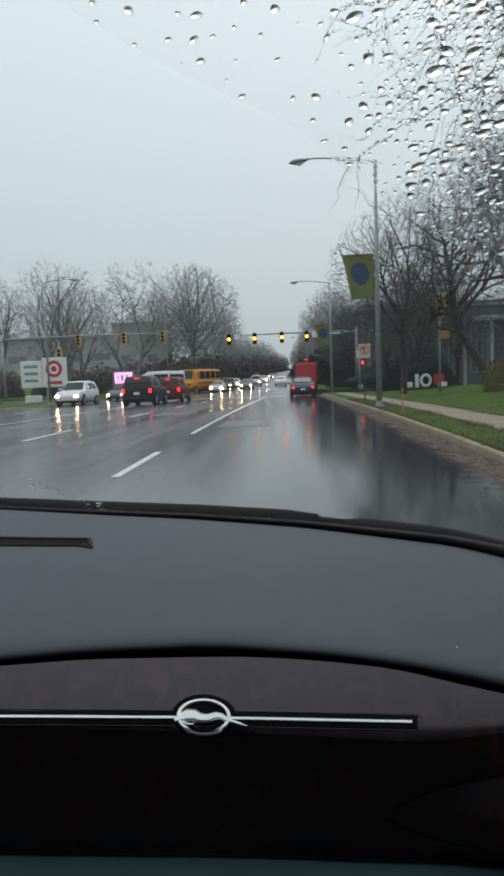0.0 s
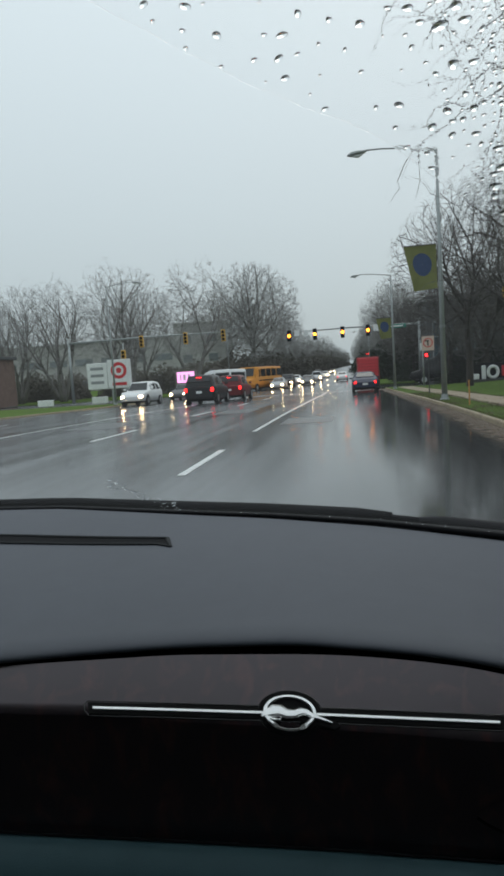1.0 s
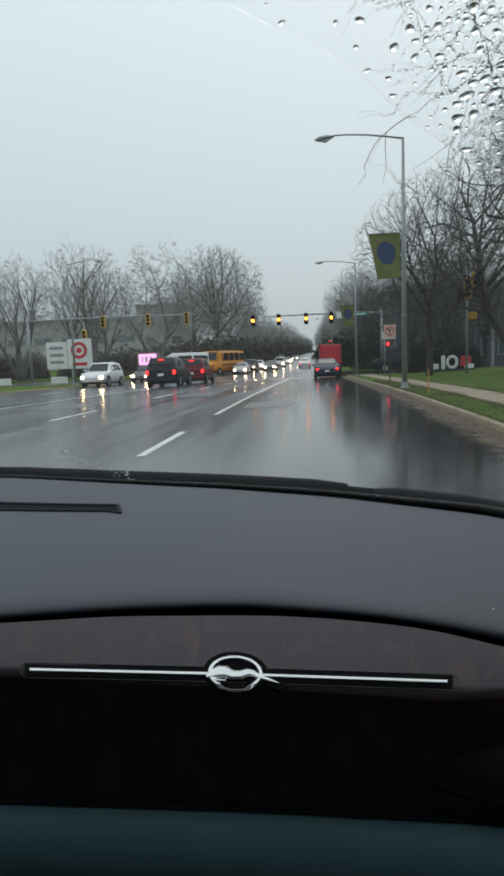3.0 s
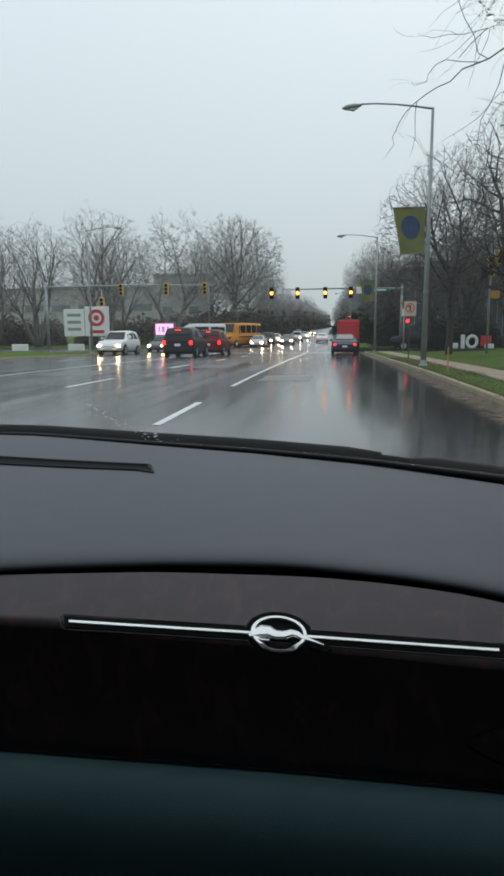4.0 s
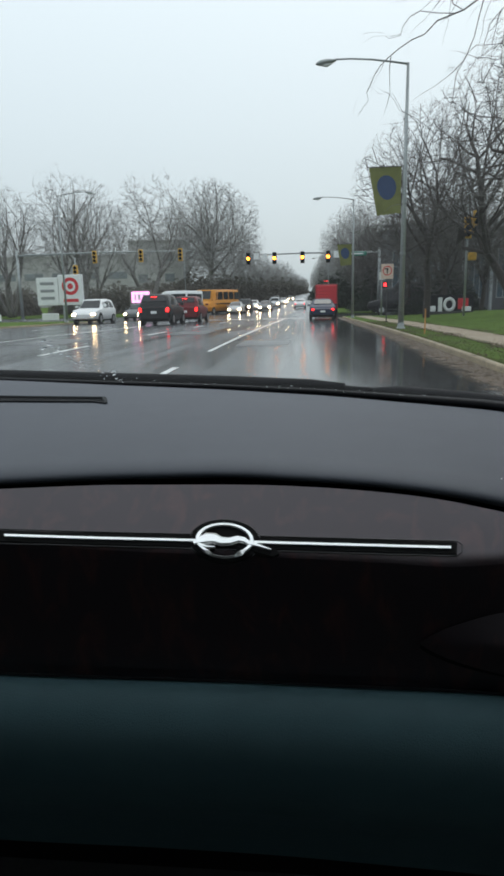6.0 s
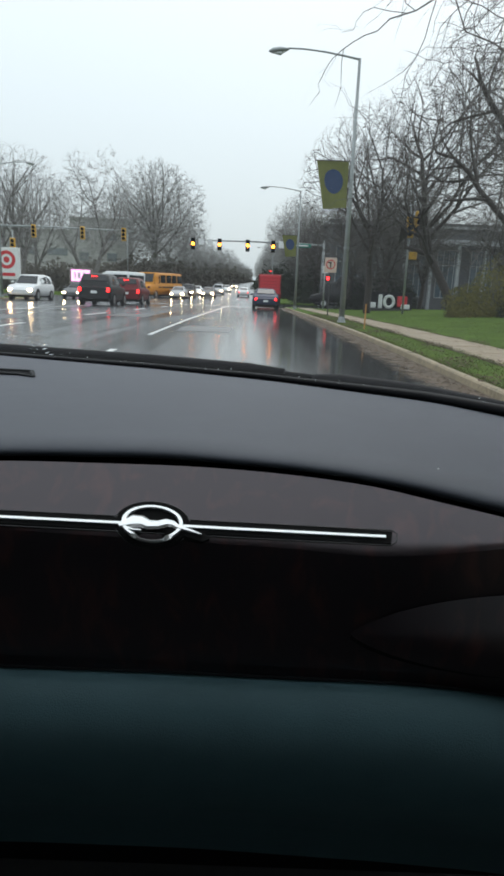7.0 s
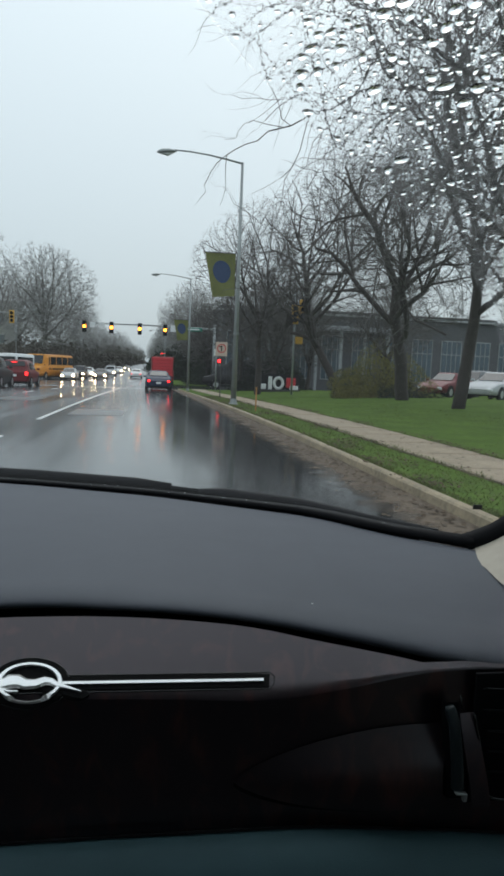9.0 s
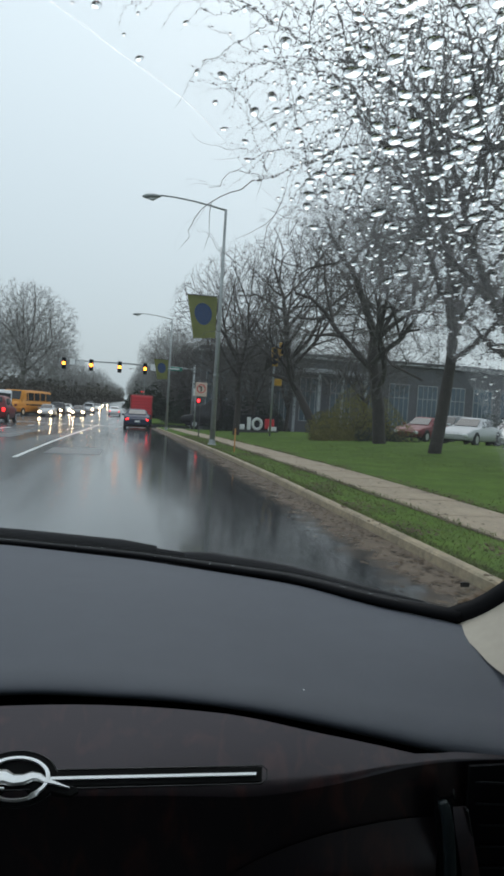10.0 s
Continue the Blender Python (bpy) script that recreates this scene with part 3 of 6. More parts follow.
# leaf-shaped polished relief, lever and side vent at the outer end
# facet leans so the burl shows a leaf-shaped reflection here
leaf_rows, lip_rows = [], []
for i in range(43):
    x = 0.120 + 0.206 * i / 42
    f0 = (x - 0.120) / 0.252
    mid = -0.428 + 0.004 * f0
    half = max(0.0008, 0.044 * (1 - (1 - min(1, f0 / 0.72)) ** 2) ** 0.75)
    tilt = 0.10 + 0.25 * f0 ** 0.7
    row = []
    for k in range(13):
        f = k / 12
        bulge = tilt * 2 * half * ((1 - f) - 2.0 * max(0, 0.5 - f) ** 2)
        row.append(face(x, mid - half + 2 * half * f, crease_y(x) - 0.0048 - bulge))
    leaf_rows.append(row)
    lip_rows.append([row[0], (row[0][0], row[0][1] + 0.45 * tilt * half, row[0][2] - 0.004), (row[0][0], crease_y(x), row[0][2] - 0.002)])
part("polished_relief", grid(leaf_rows), BURL, dashboard, "leaf-shaped polished relief in the burl", smooth=True)
part("relief_lip", grid(lip_rows), BED, dashboard, "dark lip under the relief")

side_vent = thing("side_vent", "black side air vent with slats and a thumb lever", "air vent", pose(0, 0, EYE))
slot_left, slot_right = smooth_curve([(-0.44, 0.3115), (-0.403, 0.3085), (-0.371, 0.305), (-0.335, 0.3015)]), smooth_curve([(-0.44, 0.3315), (-0.395, 0.3283), (-0.360, 0.3235), (-0.335, 0.314)])
levels = steps((-0.433, -0.340, 14))
# proud black plate in place of the slot's shadowed recess
part("lever_slot", grid([[(slot_left(z), 0.559, z), (slot_left(z) + 0.002, 0.553, z), (slot_right(z) - 0.002, 0.553, z), (slot_right(z), 0.559, z)] for z in levels]), GAP, side_vent, "black plate for the lever slot's shade", smooth=True)
lever = part("lever", tube(spline([(0.3055, 0.550, -0.342), (0.309, 0.546, -0.3565), (0.312, 0.5445, -0.3776), (0.3147, 0.5445, -0.3988), (0.317, 0.546, -0.4176)]), [0.0040, 0.0046] + [0.0050 + 0.0008 * k / 22 for k in range(23)], 10), LEVER, side_vent, "slim curved thumb lever", smooth=True)
# L-shaped glint at the lever's end, made as two pale bars
part("tip_glint", block((0.0100, 0.005, 0.0028), (0.3180, 0.5420, -0.4205), 0.0008, pose(0, 0, 0, 0, 12)), STEEL, lever, "pale bar for the glint at the lever's tip")
part("tip_glint", block((0.0042, 0.005, 0.0080), (0.3222, 0.5420, -0.4240), 0.0008), STEEL, lever, "pale bar for the glint at the lever's tip")
part("slot_edge", tube([(0.3164, 0.5525, -0.3332), (0.3182, 0.5525, -0.339), (0.3191, 0.5525, -0.3465)], [0.0005, 0.0011, 0.0005], 6), RIMBLACK, side_vent, "glinting edge of the slot", smooth=True)
face_left, face_right = smooth_curve([(-0.44, 0.331), (-0.42, 0.329), (-0.3984, 0.327), (-0.3769, 0.3244), (-0.35, 0.3215)]), smooth_curve([(-0.44, 0.3475), (-0.4223, 0.3463), (-0.4005, 0.3436), (-0.3786, 0.3393), (-0.35, 0.333)])
part("end_facet", grid([[(face_left(z) + (face_right(z) - face_left(z)) * k / 4, 0.563 - 0.36 * (-0.3555 - z) * (1 + 2.5 * (z + 0.3555)) - 0.0005 * k, z + 0.0016 * k / 4) for k in range(5)] for z in steps((-0.434, -0.3565, 12))]), BURL, side_vent, "polished facet between lever and slats", smooth=True)
# black plate before the panel stands for the recessed opening's dark inside
part("vent_back", block((0.17, 0.003, 0.126), (0.4215, 0.5625, -0.3815), 0.0), GAP, side_vent)
lip = spline([(0.3338, 0.556, -0.3548), (0.3393, 0.554, -0.3786), (0.3428, 0.553, -0.395), (0.3463, 0.552, -0.4223), (0.3523, 0.552, -0.4317), (0.3615, 0.552, -0.4363), (0.3902, 0.552, -0.4402), (0.4314, 0.552, -0.4448), (0.4900, 0.552, -0.4500)])
part("vent_lip", tube(lip, 0.0014, 8), RIMBLACK, side_vent, "thin glossy lip round the slats", smooth=True)
for k in range(5):
    part("vent_slat", block((0.150, 0.009, 0.0018), (0.417 + 0.0015 * k, 0.556, -0.3375 - 0.0201 * k), 0.0006, pose(0, 0, 0, -32, 5.5)), BLACKPL, side_vent)

# lower pad and glovebox front
rows = []
for x in XS:
    px, y, z = face(x, low_z(x), crease_y(x))
    prof = ((0.02, -0.012), (-0.008, 0.0), (-0.024, -0.003), (-0.038, -0.014), (-0.047, -0.035), (-0.046, -0.065), (-0.030, -0.105), (0.0, -0.150), (0.05, -0.21), (0.10, -0.30))
    rows.append([(px, y + a, z + b) for a, b in prof])
lower_dash = thing("lower_dashboard", "dark teal-grey padded lower dashboard panel", "dashboard panel", pose(0, 0, EYE))
part("bead", tube([Vector(r[1]) + Vector((0, -0.001, 0.0022)) for r in rows], 0.0012, 5), SEALBLACK, lower_dash, "thin black bead along the burl", smooth=True)
part("pad", grid([r[:8] for r in rows]), LOWER, lower_dash, "padded upper roll", smooth=True)
part("knee_panel", grid([r[7:] for r in rows]), LOWER, lower_dash, smooth=True)

# defroster slot on the pad
slot = []
for i in range(14):
    f = i / 13
    slot.append(Vector(pad_point(-0.75 + 0.43 * f, 0.335 + 0.02 * f)) + Vector((0, 0, 0.002)))
slot.append(Vector(pad_point(-0.296, 0.445)) + Vector((0, 0, 0.002)))
defroster = thing("defroster_vent", "narrow black defroster slot in the dash top", "air vent", pose(0, 0, EYE))
near_edge = [Vector(pad_point(p.x - 0.004, 0.405 + 0.015 * (p.x + 0.75) / 0.43)) + Vector((0, 0, 0.002)) for p in slot[:-1]] + [slot[-1]]
part("rim", tube(slot, [0.0042] * 14 + [0.002], 6, flat=0.5), BLACKPL, defroster)
part("rim", tube(near_edge, [0.003] * 14 + [0.002], 6, flat=0.5), BLACKPL, defroster)
part("slot", grid([[p - Vector((0, 0, 0.001)), q - Vector((0, 0, 0.001))] for p, q in zip(slot, near_edge)]), GAP, defroster)
CRUMB = Vector((0.199, 0.640, pad_point(0.208, 0.91)[2] + EYE + 0.0008))
tagged(part("crumb", block((0.0016, 0.0016, 0.001), CRUMB, 0.0003), WHITE), "tiny white crumb on the dash top", "crumb")

# windscreen
SLOPE = 0.62
pillar_edge = [(0.482, 0.868, -0.286), (0.52, 0.855, -0.266), (0.562, 0.84, -0.23), (0.60, 0.81, -0.185), (0.645, 0.73, -0.10), (0.69, 0.60, 0.01), (0.715, 0.48, 0.12), (0.72, 0.36, 0.22)]


def glass_foot(x):
    """How far ahead the glass meets the level of the dash, with its outer end curving along the pillar."""
    t = max(0.0, min(1.0, (x - 0.40) / 0.07))
    bow = lerp([(0.38, 0.93), (0.44, 0.915), (0.50, 0.925), (0.562, 0.968), (0.60, 1.005), (0.645, 1.065), (0.69, 1.12), (0.80, 1.28)], x)
    return (base_y(min(x, 0.58)) + 0.03) * (1 - t) + bow * t


def glass_point(x, s):
    """A place on the windscreen: x across at the foot, s metres up the slope."""
    k = 1 / math.hypot(1, SLOPE)
    return Vector((x, glass_foot(x) - s * k, -0.285 + s * k * SLOPE))


rows = [[glass_point(x, s * 0.1) for x in steps((-1.55, 0.74, 40))] for s in range(-1, 13)]
windscreen = thing("windscreen", "wet car windscreen with rain drops outside the wiped arc", "windscreen", pose(0, 0, EYE))
pane = part("pane", grid(rows), GLASSPANE, windscreen, smooth=True)
pane.visible_shadow = False
v, f = tube([(x, base_y(x) + 0.022, -0.279) for x in steps((-1.5, 0.488, 50))], [0.010 + 0.007 * max(0, min(1, (k - 40) / 10)) for k in range(51)], 8, flat=0.55)
part("lower_seal", (v, f), SEALBLACK, windscreen, "black rubber seal along the foot of the glass", smooth=True)
v, f = tube(spline(pillar_edge), 0.0175, 8)
part("side_seal", (v, f), SEALBLACK, windscreen, "black seal along the pillar", smooth=True)

# wiper at rest
wiper = thing("wiper", "black windscreen wiper at rest along the glass foot", "wiper", pose(0, 0, EYE))


def blade(x0, x1, up, radii):
    """A length of the wiper along the glass foot, with its radius eased along a table from 0 to 1."""
    pts = []
    for i in range(25):
        x = x0 + (x1 - x0) * i / 24
        pts.append((x, base_y(x) + 0.055, -0.274 + up * (1 + 0.3 * math.sin(math.pi * i / 24))))
    return tube(pts, [lerp(radii, i / 24) for i in range(25)], 8)


part("blade", blade(-1.40, 0.08, 0.003, [(0, 0.007), (0.3, 0.009), (0.98, 0.010), (1, 0.006)]), SEALBLACK, wiper, smooth=True)
part("arm", blade(0.05, 0.19, 0.0, [(0, 0.005), (1, 0.004)]), SEALBLACK, wiper, smooth=True)
part("pivot_cover", blade(0.13, 0.46, -0.002, [(0, 0.007), (0.12, 0.013), (0.4, 0.012), (0.85, 0.006), (1, 0.002)]), SEALBLACK, wiper, smooth=True)

skirt = [[(x, base_y(x) + 0.055, -0.272), (x, base_y(x) + 0.057, -0.31)] for x in steps((-1.40, 0.44, 60))]
part("rubber_skirt", grid(skirt), SEALBLACK, wiper)

# right front pillar trim
foot = [(0.474, 0.86, -0.292), (0.464, 0.82, -0.289), (0.458, 0.77, -0.288), (0.452, 0.72, -0.291), (0.452, 0.66, -0.291), (0.47, 0.60, -0.298), (0.53, 0.52, -0.305), (0.62, 0.46, -0.33)]
fine = []
for p, q in zip(spline(pillar_edge), spline(foot)):
    bulge = Vector((0.05, 0, -0.01)) * (p - q).length * 0.9
    fine.append([p.lerp(q, k / 10) + bulge * math.sin(math.pi * k / 10) for k in range(11)])
pillar = tagged(part("pillar_trim", grid(fine), BEIGE, smooth=True), "beige plastic windscreen pillar trim", "pillar trim", kind="structure")
pillar.location = (0, 0, EYE)
RN = Vector((-0.6, 0, 0.8))
RU = Vector((0.05, 0.088, 0.038)).normalized()
RE = RU.cross(RN).normalized()


def speaker_point(t, s, out):
    return Vector((0.514, 0.695, 0.931)) + RE * (0.026 * s * math.cos(t)) + RU * (0.056 * s * math.sin(t)) + RN * out


turns = [2 * math.pi * k / 32 for k in range(32)]
v, f = tube([speaker_point(t, 1.0, 0.0045) for t in turns + turns[:1]], 0.0028, 6)
speaker = thing("pillar_speaker", "oval cloth speaker cover with a beige rim on the pillar", "speaker", pose(0, 0, 0))
part("rim", (v, f), BEIGE, speaker, smooth=True)
part("cloth", grid([[speaker_point(t, s, 0.0035 + 0.002 * (1 - s)) for t in turns] for s in (0.02, 0.5, 1.0)], close=True), CLOTH, speaker, "darker brown speaker cloth")

# unseen cabin shell, added to keep light from above off the dash
roof = tagged(part("ceiling", block((2.42, 2.30, 0.03), (-0.42, -0.80, 1.465), 0.012), HEADLINER), "unseen beige car headliner, keeps out light from above", "headliner", kind="structure")
tagged(part("door_right", block((0.06, 2.6, 0.62), (0.78, -0.6, 0.58), 0.02), BEIGE), "beige inner door panel", "door panel", kind="structure")
tagged(part("door_left", block((0.06, 2.6, 0.62), (-1.62, -0.6, 0.58), 0.02), BEIGE), "beige inner door panel", "door panel", kind="structure")
for x in (0.76, -1.60):
    tagged(part("pillar_trim", block((0.05, 0.12, 0.62), (x, -0.55, 1.17), 0.02), BEIGE), "beige centre pillar", "pillar trim", kind="structure")
    tagged(part("pillar_trim", block((0.05, 0.5, 0.62), (x, -1.75, 1.17), 0.02), BEIGE), "beige rear pillar", "pillar trim", kind="structure")
# unseen panes, tinted to cut the side light on the dash
for x, nm in ((0.775, "window_1"), (-1.615, "window_2")):
    tagged(part(nm, block((0.006, 2.2, 0.60), (x, -0.45, 1.19), 0.0), DIMPANE), "unseen side window pane, tinted to dim the cabin", "window", kind="structure")
tagged(part("cabin_floor", block((2.4, 2.9, 0.04), (-0.42, -0.55, 0.26), 0.0), SEAT), "dark car floor carpet", "car floor", kind="structure")
tagged(part("rear_shelf", block((2.35, 0.45, 0.85), (-0.42, -1.9, 0.66), 0.03), SEAT), "dark rear parcel shelf", "shelf", kind="structure")
tagged(part("firewall", block((2.3, 0.03, 0.62), (-0.42, 0.80, 0.55), 0.0), GAP), "black panel behind the dashboard", "firewall", kind="structure")

# lower body and wheels, so that the cabin stands on the road
car_body = thing("car", "plain dark grey car body round the cabin", "car", pose(0, 0, 0))
part("bonnet", grid([[(x, y, z - 0.09 * (abs(x + 0.42) / 1.05) ** 3) for x in steps((-1.47, 0.63, 14))] for y, z in ((1.20, 0.58), (1.4, 0.55), (1.6, 0.51), (1.8, 0.45), (1.92, 0.38), (1.96, 0.30))]), BODYGREY, car_body, "low plain bonnet", smooth=True)
part("front_bumper", block((2.12, 0.22, 0.26), (-0.42, 1.90, 0.22), 0.06), BODYGREY, car_body)
part("rear_bumper", block((2.30, 0.25, 0.40), (-0.42, -2.18, 0.42), 0.06), BODYGREY, car_body)
for x in (0.70, -1.54):
    part("fender", block((0.10, 0.80, 0.22), (x, 1.45, 0.33), 0.04), BODYGREY, car_body)
    part("side_sill", block((0.10, 2.9, 0.20), (x + (0.09 if x > 0 else -0.09), -0.62, 0.26), 0.04), BODYGREY, car_body)
    for y in (1.36, -1.35):
        tyre = part("tyre", rod(0.315, 0.21, (x + (0.03 if x > 0 else -0.03), y, 0.318), pose(0, 0, 0, 0, 90), segs=28, bevel=0.04), RUBBER, car_body)
        part("rim", rod(0.20, 0.03, (x + (0.13 if x > 0 else -0.13), y, 0.318), pose(0, 0, 0, 0, 90), segs=20, bevel=0.008), RIM, tyre)

part("roof_panel", block((2.36, 2.24, 0.02), (-0.42, -0.80, 1.491), 0.009, segs=2), BODYGREY, car_body, "dark outer roof skin")
part("boot_lid", block((2.16, 0.62, 0.10), (-0.42, -2.36, 0.90), 0.05, segs=3), BODYGREY, car_body)
part("boot_back", block((2.16, 0.10, 0.46), (-0.42, -2.62, 0.68), 0.04, segs=3), BODYGREY, car_body)
for x in (0.822, -1.662):
    for y, deep in ((0.10, 1.20), (-1.15, 1.24)):
        skin = part("door_skin", block((0.024, deep, 0.60), (x, y, 0.58), 0.010, segs=2), BODYGREY, car_body)
        part("door_handle", block((0.02, 0.20, 0.03), (x + (0.018 if x > 0 else -0.018), y - 0.35, 0.74), 0.006), CHROME, skin)
    part("wing_mirror", block((0.20, 0.10, 0.15), (x + (0.14 if x > 0 else -0.14), 0.30, 0.97), 0.04, segs=3), BODYGREY, car_body)
    part("tail_light", block((0.26, 0.06, 0.16), (-0.42 + (0.88 if x > 0 else -0.88), -2.68, 0.74), 0.02), DULLTAIL, car_body)

# rain drops on the glass outside the wiped arc
EYE_AT = Vector((0.01, 0.01, -0.03))
wiped = [(-0.6, 0.92), (-0.414, 0.79), (-0.248, 0.67), (-0.11, 0.575), (0.08, 0.47), (0.16, 0.39), (0.25, 0.315), (0.33, 0.26), (0.40, 0.215), (0.46, 0.175), (0.53, 0.12), (0.565, 0.06), (0.60, -0.009), (0.627, -0.071), (0.642, -0.13), (0.68, -0.24), (0.72, -0.40)]


def on_glass(u, v):
    """The place on the windscreen that is seen u to the right and v up for each metre ahead."""
    y = 0.6
    for _ in range(30):
        p = EYE_AT + Vector((u, 1, v)) * y
        top = glass_foot(p.x)
        y += 0.5 * ((-0.285 + SLOPE * (top - (EYE_AT.y + y))) - p.z) / (v + SLOPE)
    return EYE_AT + Vector((u, 1, v)) * y


def drop(verts, faces, at, r, tall, stretch, angle, rng):
    n = Vector((0, SLOPE, 1)).normalized()
    ax = Vector((1, 0, 0))
    ay = n.cross(ax)
    base = at + n * 0.0004
    k0 = len(verts)
    w2, w3, p2, p3 = rng.uniform(0, 0.16), rng.uniform(0, 0.14), rng.uniform(0, 6.28), rng.uniform(0, 6.28)
    wob = [1 + w2 * math.sin(2 * math.pi * k / 5 + p2) + w3 * math.sin(0.6 * math.pi * k + p3) + rng.uniform(-0.05, 0.05) for k in range(10)]
    rings = ((1.0, 0.0), (0.91, 0.50), (0.76, 0.82), (0.42, 0.97))
    for s, h in rings:
        for k in range(10):
            t = 2 * math.pi * k / 10
            x, y = r * s * wob[k] * stretch * math.cos(t), 1.25 * r * s * wob[k] * math.sin(t)
            x, y = x * math.cos(angle) - y * math.sin(angle), x * math.sin(angle) + y * math.cos(angle)
            verts.append(base + ax * x + ay * y + n * (h * tall * r))
    verts.append(base + n * (tall * r))
    for i in range(3):
        for k in range(10):
            a, b = k0 + i * 10 + k, k0 + i * 10 + (k + 1) % 10
            faces.append((a, b, b + 10, a + 10))
    for k in range(10):
        faces.append((k0 + 30 + k, k0 + 30 + (k + 1) % 10, k0 + 40))
    faces.append(tuple(k0 + k for k in reversed(range(10))))


rng = random.Random(77)
verts, faces, spots = [], [], []
tries = 0
while len(spots) < 1600 and tries < 40000:
    tries += 1
    u, v = rng.uniform(-0.45, 0.72), rng.uniform(-0.12, 1.0)
    if v < lerp(wiped, u) + 0.006:
        continue
    thick = min(1, max(0, (u - 0.06) / 0.2))
    if rng.random() > 0.35 + 0.65 * thick:
        continue
    big = rng.random() ** 2.2
    r = 0.0008 + (0.0018 + 0.0005 * thick) * big
    gap = (0.026 + 0.02 * rng.random()) * (1 - thick) + (0.005 + 3.0 * r) * thick
    if any(abs(u - a) < gap and abs(v - b) < gap for a, b in spots):
        continue
    spots.append((u, v))
    at = on_glass(u, v)
    if abs(at.z + 0.285 - SLOPE * (glass_foot(at.x) - at.y)) > 0.003:
        continue
    drop(verts, faces, at, r, rng.uniform(0.10, 0.17) + 0.06 * thick * rng.random(), rng.uniform(0.9, 1.3) if rng.random() < 0.5 else rng.uniform(1.4, 2.2), rng.uniform(-0.55, 0.35), rng)
for _ in range(60):
    f = rng.random()
    u, v = -0.42 + 0.13 * f + rng.gauss(0, 0.004 + 0.008 * f), -0.125 - 0.06 * f + rng.gauss(0, 0.004)
    drop(verts, faces, on_glass(u, v), 0.0009 + 0.0018 * rng.random() ** 2, 0.5, rng.uniform(1.4, 4.0), rng.uniform(-0.9, -0.3), rng)
for _ in range(110):
    x = rng.uniform(-0.35, 0.44)
    q = glass_point(x, 0.012 + abs(rng.gauss(0, 0.010)))
    drop(verts, faces, q, 0.0005 + 0.0012 * rng.random() ** 2, 0.5, rng.uniform(1, 2.2), rng.uniform(-0.4, 0.4), rng)
drops = tagged(part("rain_drops", (verts, faces), WATER, smooth=True), "clear rain drops clinging to the windscreen", "rain drops", kind="stuff")
drops.location = (0, 0, EYE)
bead = [on_glass(u, lerp(wiped, u) + 0.002 * math.sin(u * 60)) + Vector((0, 0.0006, 0.001)) for u in steps((-0.45, 0.3, 60))]
edge = tagged(part("water_edge", tube(bead, 0.00013, 5), WATER, smooth=True), "thin water bead along the edge of the wiped arc", "water bead", kind="stuff")
edge.location = (0, 0, EYE)

# a thin uneven film of water on the glass that the wiper does not reach


def outside_arc(p):
    """How far above the edge of the wiped arc a place on the glass is seen."""
    d = p - EYE_AT
    return d.z / d.y - lerp(wiped, d.x / d.y)


rows_in, rows_out = [], []
out = Vector((0, SLOPE, 1)).normalized()
for x in steps((-0.66, 0.70, 80)):
    lo, hi = -0.06, 1.12
    for _ in range(24):
        s = 0.5 * (lo + hi)
        lo, hi = (s, hi) if outside_arc(glass_point(x, s)) < 0 else (lo, s)
    line = [glass_point(x, lo + (1.12 - lo) * k / 30) for k in range(31)]
    rows_in.append([p + out * 0.0001 for p in line])
    rows_out.append([p + out * 0.0003 for p in line])
v_in, f_in = grid(rows_in)
v_out, f_out = grid(rows_out)
half = len(v_in)
film = part("water_film", (v_in + v_out, [tuple(reversed(q)) for q in f_in] + [tuple(i + half for i in q) for q in f_out]), FILM, smooth=True)
tagged(film, "thin uneven film of rain water outside the wiped arc", "water film", kind="stuff")
film.location = (0, 0, EYE)
film.visible_shadow = False

# grass blades and dead leaves along the kerb and the pavement
rng = random.Random(9)
verts, faces = [], []


def blade_at(x, y, z, h):
    a = rng.uniform(0, 6.28)
    dx, dy = 0.006 * math.cos(a), 0.006 * math.sin(a)
    lx, ly = rng.gauss(0, 0.025), rng.gauss(0, 0.025)
    k = len(verts)
    verts.extend([(x - dx, y - dy, z), (x + dx, y + dy, z), (x + lx, y + ly, z + h)])
    faces.append((k, k + 1, k + 2))


def lawn_z(x, y):
    return gz(y) + 0.07 + max(0, min(0.35, (x - 6) * 0.05))


for _ in range(36000):
    y = 3.0 + 30 * rng.random() ** 1.6
    pick = rng.random()
    if pick < 0.35:
        x = rng.uniform(2.68, 3.56)
    elif pick < 0.55:
        x = 2.70 + abs(rng.gauss(0, 0.05))
    elif pick < 0.75:
        x = 4.66 + abs(rng.gauss(0, 0.06)) - 0.10 * max(0, noise.noise((y * 1.3, 0, 5)))
    elif pick < 0.82:
        x = 3.55 + rng.gauss(0, 0.03) + 0.10 * max(0, noise.noise((y * 1.1, 3, 0)))
    else:
        x = rng.uniform(4.6, 9)
    blade_at(x, y, lawn_z(x, y) if not 3.55 < x < 4.62 else gz(y) + 0.10, rng.uniform(0.018, 0.048))
tagged(part("grass_blades", (verts, faces), BLADE), "wet green grass blades along kerb and pavement", "grass", kind="stuff")
verts, faces = [], []
